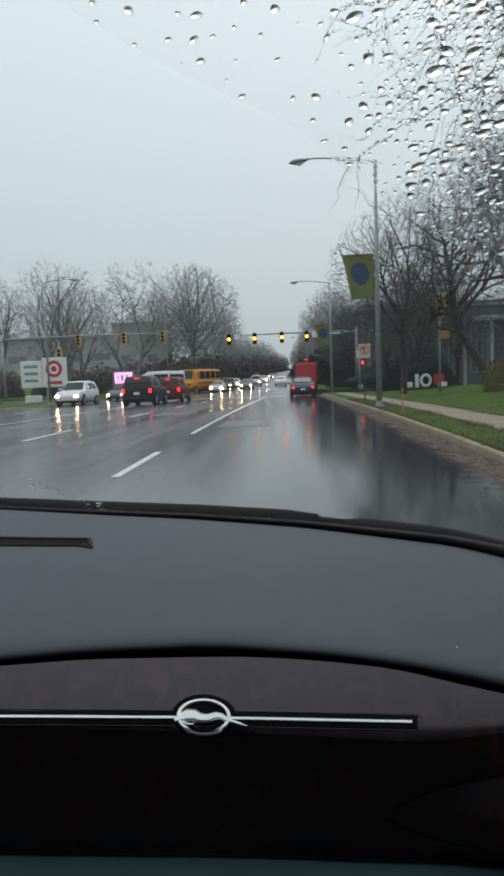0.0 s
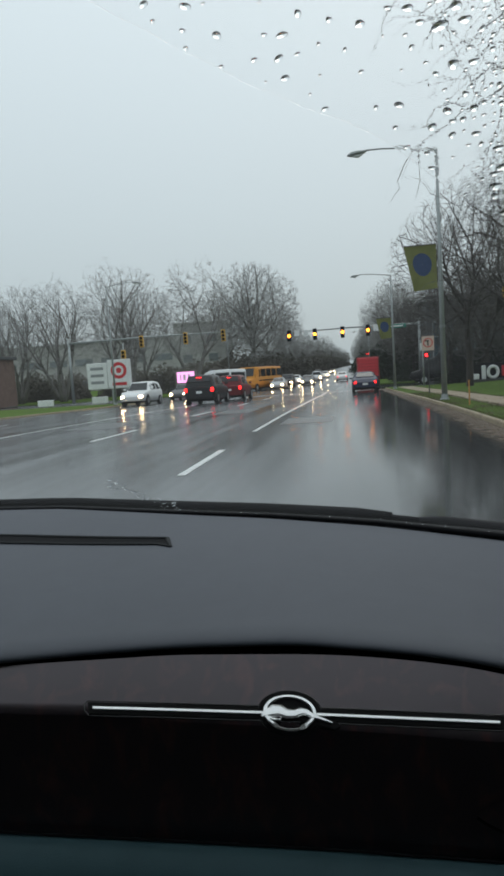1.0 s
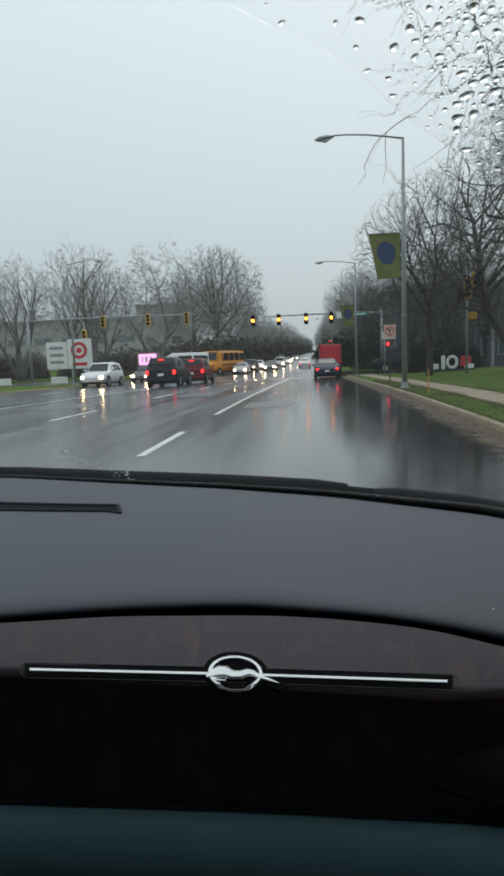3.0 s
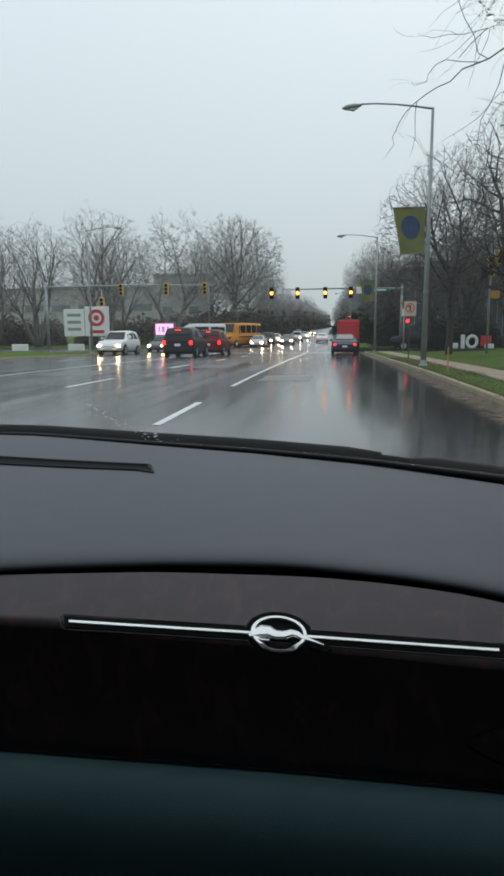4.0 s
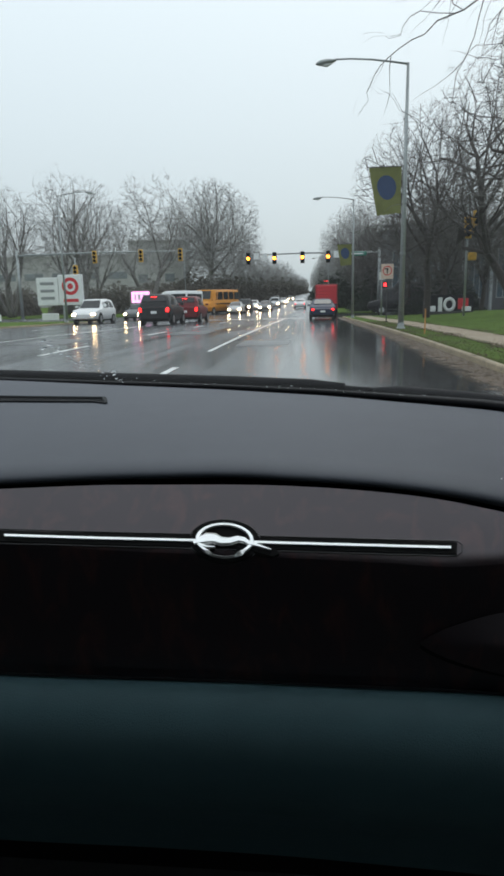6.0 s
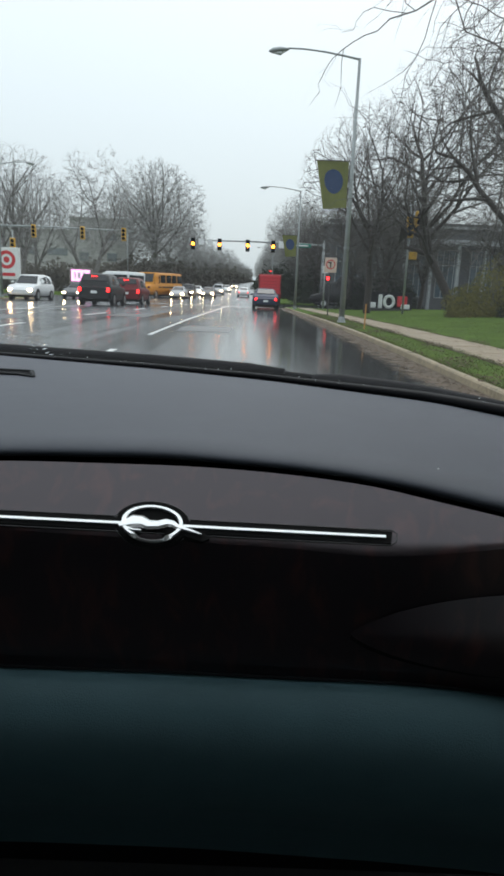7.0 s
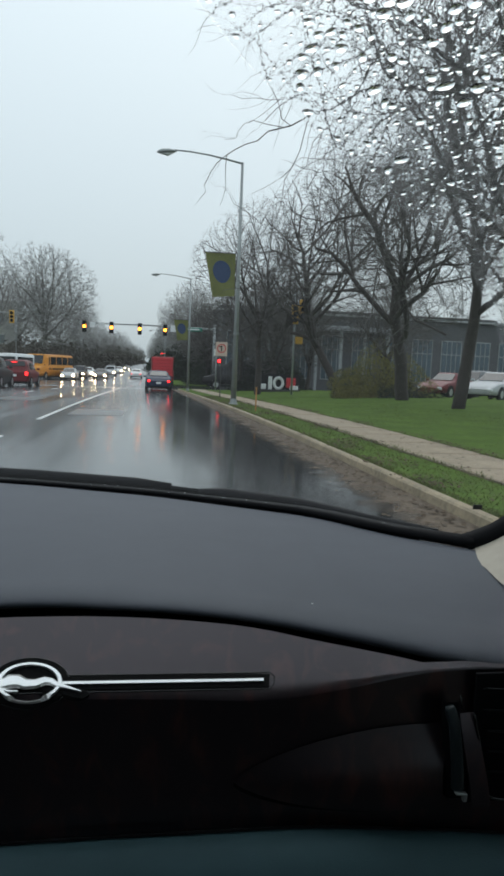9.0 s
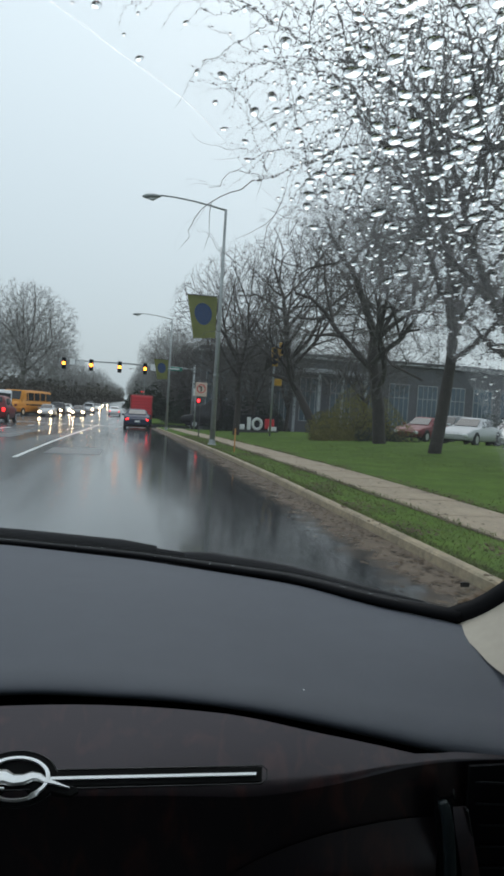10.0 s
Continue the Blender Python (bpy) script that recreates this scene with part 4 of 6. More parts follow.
for _ in range(2000):
    y = 2.5 + 25 * rng.random() ** 1.4
    x = 2.50 - abs(rng.gauss(0, 0.22)) if rng.random() < 0.75 else rng.uniform(2.7, 4.8)
    z = gz(y) + (0.012 if x < 2.52 else 0.115)
    a, r = rng.uniform(0, 6.28), rng.uniform(0.012, 0.03)
    k = len(verts)
    verts.extend([(x + r * math.cos(a + q), y + r * math.sin(a + q), z + rng.uniform(0, 0.012)) for q in (0, 1.9, 3.14, 4.4)])
    faces.append((k, k + 1, k + 2, k + 3))
made = 0
while made < 3600:
    x, y = rng.choice((2.74, 3.48, 4.66, 3.1)) + rng.gauss(0, 0.12), 3 + 27 * rng.random() ** 1.3
    if noise.noise((x * 1.6, y * 0.9, 8.0)) < 0.12:
        continue
    a, r, k = rng.uniform(0, 6.28), rng.uniform(0.010, 0.026), len(verts)
    z = gz(y) + 0.118
    verts.extend([(x + r * math.cos(a + q), y + r * math.sin(a + q), z + rng.uniform(0, 0.02)) for q in (0, 1.9, 3.14, 4.4)])
    faces.append((k, k + 1, k + 2, k + 3))
    made += 1
tagged(part("leaf_litter", (verts, faces), STRAW), "wet brown dead leaves in the gutter", "leaf litter", kind="stuff")

# ---------------------------------------------------------------- trees


class Grower:
    """Bare branching wood: thick wood goes into one mesh, twigs into another."""

    def __init__(self, seed, twig_from=3, last=5, ribbon_from=6):
        self.r = random.Random(seed)
        self.wood, self.twigs = ([], []), ([], [])
        self.twig_from, self.last, self.ribbon_from = twig_from, last, ribbon_from
        self.k = 1.0
        self.extra = 0

    def blade(self, pts, rad, d):
        """A fine twig as a slim tapering strip that ends in a point."""
        verts, faces = self.twigs
        side = d.orthogonal().normalized()
        side.rotate(Matrix.Rotation(self.r.uniform(0, 6.28), 3, d))
        k = len(verts)
        for p, q in zip(pts[:-1], rad[:-1]):
            verts += [p - side * q * 1.3, p + side * q * 1.3]
        verts.append(pts[-1].copy())
        m = len(pts) - 1
        for i in range(m - 1):
            faces.append((k + 2 * i, k + 2 * i + 1, k + 2 * i + 3, k + 2 * i + 2))
        faces.append((k + 2 * m - 2, k + 2 * m - 1, k + 2 * m))

    def branch(self, at, d, length, radius, level, kids, bend, rise, spread):
        r = self.r
        n = (5 if level < 2 else (4 if level < 4 else (3 if level < 5 else 2))) + self.extra
        pts, p, d = [Vector(at)], Vector(at), Vector(d).normalized()
        dirs = [d.copy()]
        for _ in range(n):
            d = (d + Vector((r.gauss(0, bend), r.gauss(0, bend), r.gauss(0, bend) + rise[min(level, len(rise) - 1)]))).normalized()
            if level and p.z < 2.2 / self.k:
                d.z = abs(d.z) + 0.15
                d.normalize()
            p = p + d * (length / n)
            pts.append(p)
            dirs.append(d.copy())
        taper = 0.55 if level else 0.6
        rad = [radius * (1 - (1 - taper) * i / n) if level < self.last else radius * (1 - 0.7 * i / n) for i in range(n + 1)]
        sides = 8 if level == 0 else (6 if level == 1 else (5 if level == 2 else 3))
        if level >= self.ribbon_from:
            self.blade(pts, rad, d)
        else:
            tube(pts, rad, sides, *(self.twigs if level >= self.twig_from else self.wood))
        if level >= self.last:
            return
        count = kids[min(level, len(kids) - 1)]
        first = 0.35 if level else 0.5
        for k in range(count):
            f = 1.0 if k == 0 else first + (1 - first) * (k + r.random() * 0.8) / count
            f = min(f, 1.0)
            i = min(int(f * n), n - 1)
            q = pts[i].lerp(pts[i + 1], f * n - i)
            base = dirs[i + 1]
            side = base.orthogonal().normalized()
            side.rotate(Matrix.Rotation(2 * math.pi * (k * 0.382 + r.random() * 0.25), 3, base))
            a = radians(r.uniform(0.55, 1.25) * spread[min(level, len(spread) - 1)]) * (0.45 if k == 0 else 1)
            nd = base * math.cos(a) + side * math.sin(a)
            ratio = (r.uniform(0.42, 0.62) if level >= 3 else r.uniform(0.55, 0.82)) if level else r.uniform(0.62, 0.9)
            self.branch(q, nd, length * ratio, rad[i] * r.uniform(0.5, 0.68) if k else rad[-1] * 0.9, level + 1, kids, bend, rise, spread)


TREE_LABEL = "bare wet deciduous tree with dark twigs"


def dome(p, height, wide):
    """How far a place is from the middle of the crown, where 1 is its outline."""
    c = height * 0.56
    up = height * (0.44 if p[2] > c else 0.40)
    return math.sqrt((p[0] ** 2 + p[1] ** 2) / wide ** 2 + ((p[2] - c) / up) ** 2)


def fill_crown(g, height, wide, count, thick):
    """Fine twigs from the nearest wood to places all through a rounded crown."""
    r = g.r
    c = Vector((0, 0, height * 0.56))
    for v in g.twigs[0]:
        d = dome(v, height, wide)
        if d > 1:
            k = (1 + 0.15 * (d - 1)) / d
            v.xyz = c + (v - c) * k
    for v in g.wood[0]:
        d = dome(v, height, wide)
        if d > 0.75 and v.z > 0.3 * height:
            v.xyz = c + (v - c) * ((0.75 + 0.25 * (d - 0.75)) / d)
    nodes = [v for v in g.wood[0][::4] if v.z > 0.22 * height] + g.twigs[0][::9]
    nodes = np.array([tuple(v) for v in nodes])
    lobes = [(r.uniform(0, 6.28), r.uniform(2, 5), r.uniform(0.05, 0.12)) for _ in range(4)]
    for share, size in ((0.15, 1.5), (0.85, 1.0)):
        ends = []
        while len(ends) < count * share:
            d = Vector((r.gauss(0, 1), r.gauss(0, 1), r.gauss(0, 1))).normalized()
            a = math.atan2(d.y, d.x)
            s = r.random() ** 0.42 * (1 + sum(w * math.sin(n * a + ph + 3 * d.z) for ph, n, w in lobes))
            p = Vector((d.x * wide * s, d.y * wide * s, c.z + d.z * height * (0.44 if d.z > 0 else 0.36) * s))
            ends.append(p)
        arr = np.array([tuple(p) for p in ends])
        near = []
        for k in range(0, len(arr), 500):
            gap = ((arr[k:k + 500, None, :] - nodes[None]) ** 2).sum(2) + 3.0 * np.maximum(0, nodes[None, :, 2] - arr[k:k + 500, None, 2]) ** 2
            near.append(gap.argmin(1))
        near = np.concatenate(near)
        for p, i in zip(ends, near):
            q = Vector(nodes[i])
            d = p - q
            if d.length < 0.1 or d.length > 0.45 * wide:
                continue
            mid = q.lerp(p, 0.55) + Vector((r.gauss(0, 0.1), r.gauss(0, 0.1), r.gauss(0, 0.08) - 0.05)) * d.length
            w = thick * size
            g.blade([q, mid, p], [w, w * 0.7, 0], d.normalized())
            for _ in range(3):
                b0 = q.lerp(mid, r.random()) if r.random() < 0.4 else mid.lerp(p, r.random())
                out = (d.normalized() + Vector((r.gauss(0, 0.7), r.gauss(0, 0.7), r.gauss(0.1, 0.6)))).normalized() * min(1.0, d.length) * r.uniform(0.35, 0.8)
                g.blade([b0, b0 + out], [w * 0.6, 0], out.normalized())
        nodes = np.concatenate([nodes, arr])


def tree(name, m, seed, height, radius, stems=1, kids=(6, 5, 4, 4, 3), last=5, spread=(42, 45, 42, 40, 40), rise=(0.06, 0.05, 0.04, 0.0, -0.02),
         bend=0.10, share=0.34, label=TREE_LABEL, lean=(0, 0), twig=None, wide=None, fill=0, thick=0.008, limbs=()):
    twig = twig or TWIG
    k = 1.0
    for go in (0, 1):
        g = Grower(seed, 3, last, min(last, 5))
        g.k = k
        for s in range(stems):
            a = 2 * math.pi * (s / stems + 0.1)
            tilt = 0.0 if stems == 1 else 0.34
            d = Vector((math.cos(a) * tilt + lean[0], math.sin(a) * tilt + lean[1], 1))
            off = 0.15 * (stems > 1)
            g.branch((off * math.cos(a), off * math.sin(a), -0.2), d, height * share * (0.85 + 0.3 * g.r.random()), radius * (1 if stems == 1 else 0.7) / k, 0, kids, bend, rise, spread)
        k = height / float(np.percentile([v.z for v in g.twigs[0]], 97))
    for store in (g.wood, g.twigs):
        for v in store[0]:
            v *= k
    if fill:
        fill_crown(g, height, wide, fill, thick)
    g.extra = 3
    for z, d, length in limbs:
        g.branch((0, 0, z), d, length, 0.06, 2, (0, 0, 8, 6, 4), 0.25, (0, 0, 0.03, 0.03, -0.05, -0.06), (50, 50, 55, 60, 50))
    t = thing(name, label, "tree", m, "street trees")
    part("trunk", g.wood, HAZEBARK if twig is HAZETWIG else BARK, t, "dark wet trunk and limbs", smooth=True)
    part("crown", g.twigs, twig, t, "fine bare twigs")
    return t


def at_ground(x, y, turn=0.0, lift=0.1, size=1.0):
    return pose(x, y, gz(y) + lift, 0, 0, turn) @ Matrix.Scale(size, 4)


def place(ob, x, y, turn, lift=0.1, size=1.0):
    c = copy_thing(ob, pose(x, y, gz(y) + lift, 0, 0, turn))
    c.scale = (size, size, size)
    return c


# beside the lawn on the near side
tree("tree", at_ground(11.0, 26.5, 20), 11, 11.5, 0.30, 1, (8, 6, 5, 5, 4), 5, (55, 50, 45, 42, 40), (0.05, 0.02, 0.01, -0.01, -0.02), 0.13, 0.26, wide=5.6, fill=3000, thick=0.0048)
tree("tree", at_ground(9.9, 19.5, 70), 5, 13.5, 0.22, 1, (7, 5, 5, 4, 3), 5, (36, 42, 42, 40, 40), (0.08, 0.06, 0.03, 0, -0.02), 0.08, 0.4, wide=5.6, fill=1500, thick=0.0048, limbs=[(z, Matrix.Rotation(radians(-70), 3, "Z") @ Vector(d), n) for z, d, n in ((7.6, (-1, 0.1, 0.30), 2.6), (8.6, (-1, -0.2, 0.2), 2.8), (9.6, (-1, 0.1, 0.15), 2.6), (9.0, (-0.9, 0.5, 0.4), 2.2))])
tree("tree", at_ground(9.6, 13.6, 130), 23, 11, 0.26, 1, (7, 5, 5, 4, 3), 5, (48, 48, 45, 42, 40), (0.06, 0.03, 0.02, 0, -0.03), 0.12, 0.3, wide=4.0, fill=1500, thick=0.0048,
     limbs=[(z, Matrix.Rotation(radians(-130), 3, "Z") @ Vector(d), n) for z, d, n in ((5.8, (-1, 0.15, 0.10), 3.2), (6.2, (-1, 0.3, 0.08), 3.6), (6.8, (-1, -0.05, 0.06), 4.3), (7.2, (-1, 0.35, 0.04), 4.3), (7.6, (-1, 0.1, 0.02), 5.1), (8.0, (-1, -0.2, 0.0), 5.2), (7.4, (-1, 0.0, 0.06), 5.0))])
tree("tree", at_ground(10.6, 34.5, 200), 17, 12.5, 0.27, 1, (9, 6, 5, 4, 4), 5, (46, 46, 45, 42, 40), (0.05, 0.03, 0.01, -0.01, -0.02), 0.12, 0.28, wide=5.2, fill=4000, thick=0.006)
tree("tree", at_ground(6.8, 39.5, 40), 37, 11.5, 0.22, 1, (7, 6, 5, 4, 3), 5, (44, 46, 42, 40, 40), (0.06, 0.05, 0.03, 0, -0.02), 0.11, 0.28, wide=4.3, fill=2400, thick=0.007)
mid_tree = tree("tree", at_ground(9.8, 52, 300), 31, 9.0, 0.2, 1, (8, 6, 4, 4, 3), 5, (45, 45, 42, 40, 40), (0.06, 0.05, 0.03, 0, -0.02), 0.11, 0.3, wide=3.4, fill=4000, thick=0.008)
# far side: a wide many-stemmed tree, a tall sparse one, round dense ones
vase = tree("tree", at_ground(-28.5, 80, 0), 41, 16.5, 0.40, 4, (4, 4, 3, 3), 4, (30, 36, 40, 42), (0.05, 0.05, 0.03, 0.0), 0.08, 0.42, "bare wet tree with several rising stems", twig=HAZETWIG, wide=7.0, fill=4600, thick=0.010)
sparse = tree("tree", at_ground(-20.6, 84, 40), 52, 17.5, 0.36, 1, (5, 4, 4, 3, 2), 5, (36, 42, 45, 42, 40), (0.08, 0.05, 0.03, 0, 0), 0.13, 0.36, "tall sparse bare tree with crooked limbs, paled for haze", twig=HAZETWIG, wide=5.0, fill=1800, thick=0.014)
far_tree = tree("tree", at_ground(-19, 430, 90), 66, 22, 0.55, 1, (10, 6, 5, 4), 4, (56, 50, 48, 46), (0.04, 0.02, 0.0, -0.02), 0.11, 0.24, "large round bare tree with a dense twig crown", twig=HAZETWIG, wide=9.5, fill=4500, thick=0.03)
dense = tree("tree", at_ground(-20.0, 138, 10), 63, 25, 0.6, 1, (10, 6, 5, 4), 4, (54, 48, 46, 44), (0.05, 0.03, 0.01, -0.01), 0.10, 0.24, "large round bare tree with a dense twig crown", twig=HAZETWIG, wide=10.5, fill=8000, thick=0.018)
for x, y, turn, size in ((-37, 79, 60, 0.92), (-44.5, 82, 150, 0.95), (-33, 98, 200, 1.0), (-51, 86, 20, 0.9), (-58, 80, 260, 0.85)):
    place(vase, x, y, turn, 0.1, size)
place(sparse, -24.5, 98, 200, 0.1, 0.95)
for x, y, turn, size in ((-20.5, 170, 80, 0.8), (-20, 210, 200, 0.75), (-20, 260, 300, 0.75), (-19, 330, 30, 0.8), (-28, 150, 120, 0.85)):
    place(dense if y < 180 else far_tree, x, y, turn, 0.1, size)
# the row along the near side, going away
for x, y, turn, size in ((9.5, 47, 100, 1.0), (7.2, 78, 200, 1.1), (11.5, 60 + 18, 20, 1.1), (7.6, 92, 310, 1.15), (13, 96, 80, 1.2), (20, 52, 33, 1.1), (7.6, 58 - 4.5, 250, 1.05), (12.5, 50, 300, 0.95)):
    place(mid_tree, x, y, turn, 0.1, size)
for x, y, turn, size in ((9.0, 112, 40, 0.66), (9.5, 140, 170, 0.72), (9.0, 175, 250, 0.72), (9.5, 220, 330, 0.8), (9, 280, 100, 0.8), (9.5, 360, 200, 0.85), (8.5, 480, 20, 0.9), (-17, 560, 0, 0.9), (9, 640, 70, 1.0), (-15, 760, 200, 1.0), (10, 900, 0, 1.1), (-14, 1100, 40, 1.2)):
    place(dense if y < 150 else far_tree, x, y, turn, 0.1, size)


def leaves(rng, n, size, box, inside, flat=0.35):
    """Many small leaf quads filling an uneven rounded body."""
    verts, faces = [], []
    ph = [rng.uniform(0, 6.28) for _ in range(6)]
    while len(faces) < n:
        d = Vector((rng.gauss(0, 1), rng.gauss(0, 1), rng.gauss(0, 1))).normalized()
        if d.z < -0.1:
            d.z = -d.z * 0.3
        bump = 1 + 0.16 * math.sin(3 * math.atan2(d.y, d.x) + ph[0]) + 0.12 * math.sin(5 * d.z + ph[1] + 4 * d.x) + 0.10 * math.sin(9 * d.x + ph[2]) * math.sin(8 * d.y + ph[3])
        rad = bump * (1 - inside * rng.random() ** 2)
        c = Vector((d.x * box[0] * rad, d.y * box[1] * rad, max(0.02, d.z * box[2] * rad)))
        a = Vector((rng.gauss(0, 1), rng.gauss(0, 1), rng.gauss(0, 1))).normalized()
        b = a.orthogonal().normalized()
        s = size * rng.uniform(0.6, 1.4)
        k = len(verts)
        verts += [c - a * s, c + b * s * flat, c + a * s, c - b * s * flat]
        faces.append((k, k + 1, k + 2, k + 3))
    return verts, faces


def bush(name, x, y, box, n, size, material, label, seed, turn=0, lift=0.15):
    rng = random.Random(seed)
    t = thing(name, label, "bush", pose(x, y, gz(y) + lift, 0, 0, turn), "bushes")
    wood = ([], [])
    for _ in range(14):
        a, s = rng.uniform(0, 6.28), rng.uniform(0.2, 0.75)
        tube([(0.1 * math.cos(a), 0.1 * math.sin(a), -0.1), (box[0] * s * 0.5 * math.cos(a), box[1] * s * 0.5 * math.sin(a), box[2] * 0.5), (box[0] * s * math.cos(a), box[1] * s * math.sin(a), box[2] * 0.85)],
             [0.03, 0.02, 0.008], 4, *wood)
    part("stems", wood, BARK, t)
    part("foliage", leaves(rng, n, size, box, 0.55), material, t)
    return t


bush("bush", 11.4, 31.0, (2.5, 1.8, 2.3), 26000, 0.055, LEAF, "rounded olive-brown clipped bush on the lawn", 1)
bush("bush", 12.2, 28.8, (2.0, 0.8, 0.8), 4000, 0.06, DARKLEAF, "low dark clipped hedge on the lawn", 2)
dark = bush("bush", 10.6, 53.5, (3.2, 2.4, 3.4), 7000, 0.16, DARKLEAF, "tall dark evergreen bush near the crossing", 3)
for x, y, turn, size in ((8.6, 80, 40, 1.2), (10, 88, 130, 1.5), (8.4, 100, 250, 1.6), (9, 118, 10, 1.7), (8.5, 140, 80, 2.0), (8.8, 170, 180, 2.2), (8.5, 210, 20, 2.4), (9, 270, 140, 2.8), (15, 84, 0, 1.5), (21, 86, 90, 1.4), (16, 50, 30, 0.55), (20, 50, 200, 0.6), (25, 49, 90, 0.65), (30, 48, 10, 0.7), (36, 50, 130, 0.8)):
    place(dark, x, y, turn, 0.1, size)
hedge = bush("hedge", -22, 90, (4.5, 2.2, 3.6), 9000, 0.2, BRUSH, "brown leafless hedge behind the far lawn", 4)
for k, x in enumerate((-28, -34, -40, -46, -52, -58, -64)):
    place(hedge, x, 91 + 2 * math.sin(k * 2), k * 50, 0.1, 1.0 + 0.12 * math.sin(k * 3))
for x, y, s in ((-21.5, 108, 1.1), (-21, 126, 1.4), (-22, 146, 1.8), (-22, 175, 1.9), (-22, 210, 2.1), (-22, 255, 2.4), (-22, 320, 2.8), (-22, 420, 3.2), (-22, 560, 3.6), (-22, 760, 4.4), (-24, 1000, 5.5), (14, 380, 2.6), (14, 520, 3.2), (15, 700, 4.0), (17, 950, 5.0), (-22, 118, 1.2), (-27, 116, 1.2)):
    place(hedge, x, y, x * 7 % 360, 0.1, s)

# ---------------------------------------------------------------- vehicles
SHAPES = {  # length, width, stations of (position, sill, belt height, roof height, half width at belt, half width at roof)
    "sedan": (4.7, 1.80, [(0.0, 0.42, 0.72, 0.72, 0.70, 0.55), (0.05, 0.30, 0.88, 0.90, 0.84, 0.62), (0.18, 0.24, 0.98, 1.02, 0.89, 0.64), (0.34, 0.22, 0.97, 1.41, 0.90, 0.60),
                            (0.52, 0.22, 0.94, 1.45, 0.90, 0.61), (0.68, 0.22, 0.92, 0.96, 0.90, 0.66), (0.86, 0.24, 0.84, 0.86, 0.88, 0.62), (0.97, 0.30, 0.66, 0.67, 0.80, 0.55), (1.0, 0.42, 0.56, 0.56, 0.68, 0.5)]),
    "suv": (4.75, 1.88, [(0.0, 0.48, 0.95, 0.95, 0.80, 0.66), (0.03, 0.36, 1.05, 1.28, 0.90, 0.72), (0.09, 0.32, 1.08, 1.70, 0.94, 0.70), (0.30, 0.30, 1.08, 1.76, 0.94, 0.71),
                          (0.55, 0.30, 1.06, 1.72, 0.94, 0.69), (0.71, 0.30, 1.04, 1.08, 0.94, 0.74), (0.88, 0.32, 0.98, 1.00, 0.92, 0.70), (0.97, 0.38, 0.80, 0.81, 0.85, 0.6), (1.0, 0.48, 0.68, 0.68, 0.74, 0.55)]),
    "van": (5.6, 2.05, [(0.0, 0.45, 1.3, 2.45, 0.98, 0.90), (0.02, 0.38, 1.3, 2.55, 1.02, 0.94), (0.3, 0.34, 1.3, 2.6, 1.02, 0.95), (0.62, 0.34, 1.28, 2.58, 1.02, 0.93),
                         (0.74, 0.34, 1.22, 2.2, 1.02, 0.85), (0.84, 0.34, 1.15, 1.2, 1.0, 0.8), (0.96, 0.38, 0.98, 1.0, 0.92, 0.7), (1.0, 0.5, 0.8, 0.8, 0.8, 0.6)]),
    "bus": (9.5, 2.4, [(0.0, 0.5, 1.6, 2.75, 1.15, 1.05), (0.01, 0.42, 1.6, 2.9, 1.2, 1.1), (0.3, 0.4, 1.6, 2.95, 1.2, 1.1), (0.80, 0.4, 1.6, 2.9, 1.2, 1.08), (0.86, 0.4, 1.5, 1.6, 1.15, 1.0), (0.98, 0.45, 1.35, 1.4, 1.0, 0.8), (1.0, 0.55, 1.1, 1.1, 0.9, 0.7)]),
    "truck": (7.0, 2.3, [(0.0, 0.6, 1.7, 2.9, 1.10, 1.08), (0.01, 0.55, 1.7, 3.0, 1.14, 1.12), (0.60, 0.55, 1.7, 3.0, 1.14, 1.12), (0.66, 0.5, 1.5, 2.5, 1.1, 0.95), (0.78, 0.5, 1.45, 2.3, 1.08, 0.9), (0.84, 0.5, 1.35, 1.4, 1.05, 0.85), (0.98, 0.5, 1.1, 1.15, 0.95, 0.7), (1.0, 0.6, 0.9, 0.9, 0.85, 0.65)]),
}
CAR_PAINT = {}


def paint(color):
    if color not in CAR_PAINT:
        CAR_PAINT[color] = mat("car_paint", color, 0.45, metal=0.05, vary=0.08, scale=2, coat=0.06, spec=0.25)
    return CAR_PAINT[color]


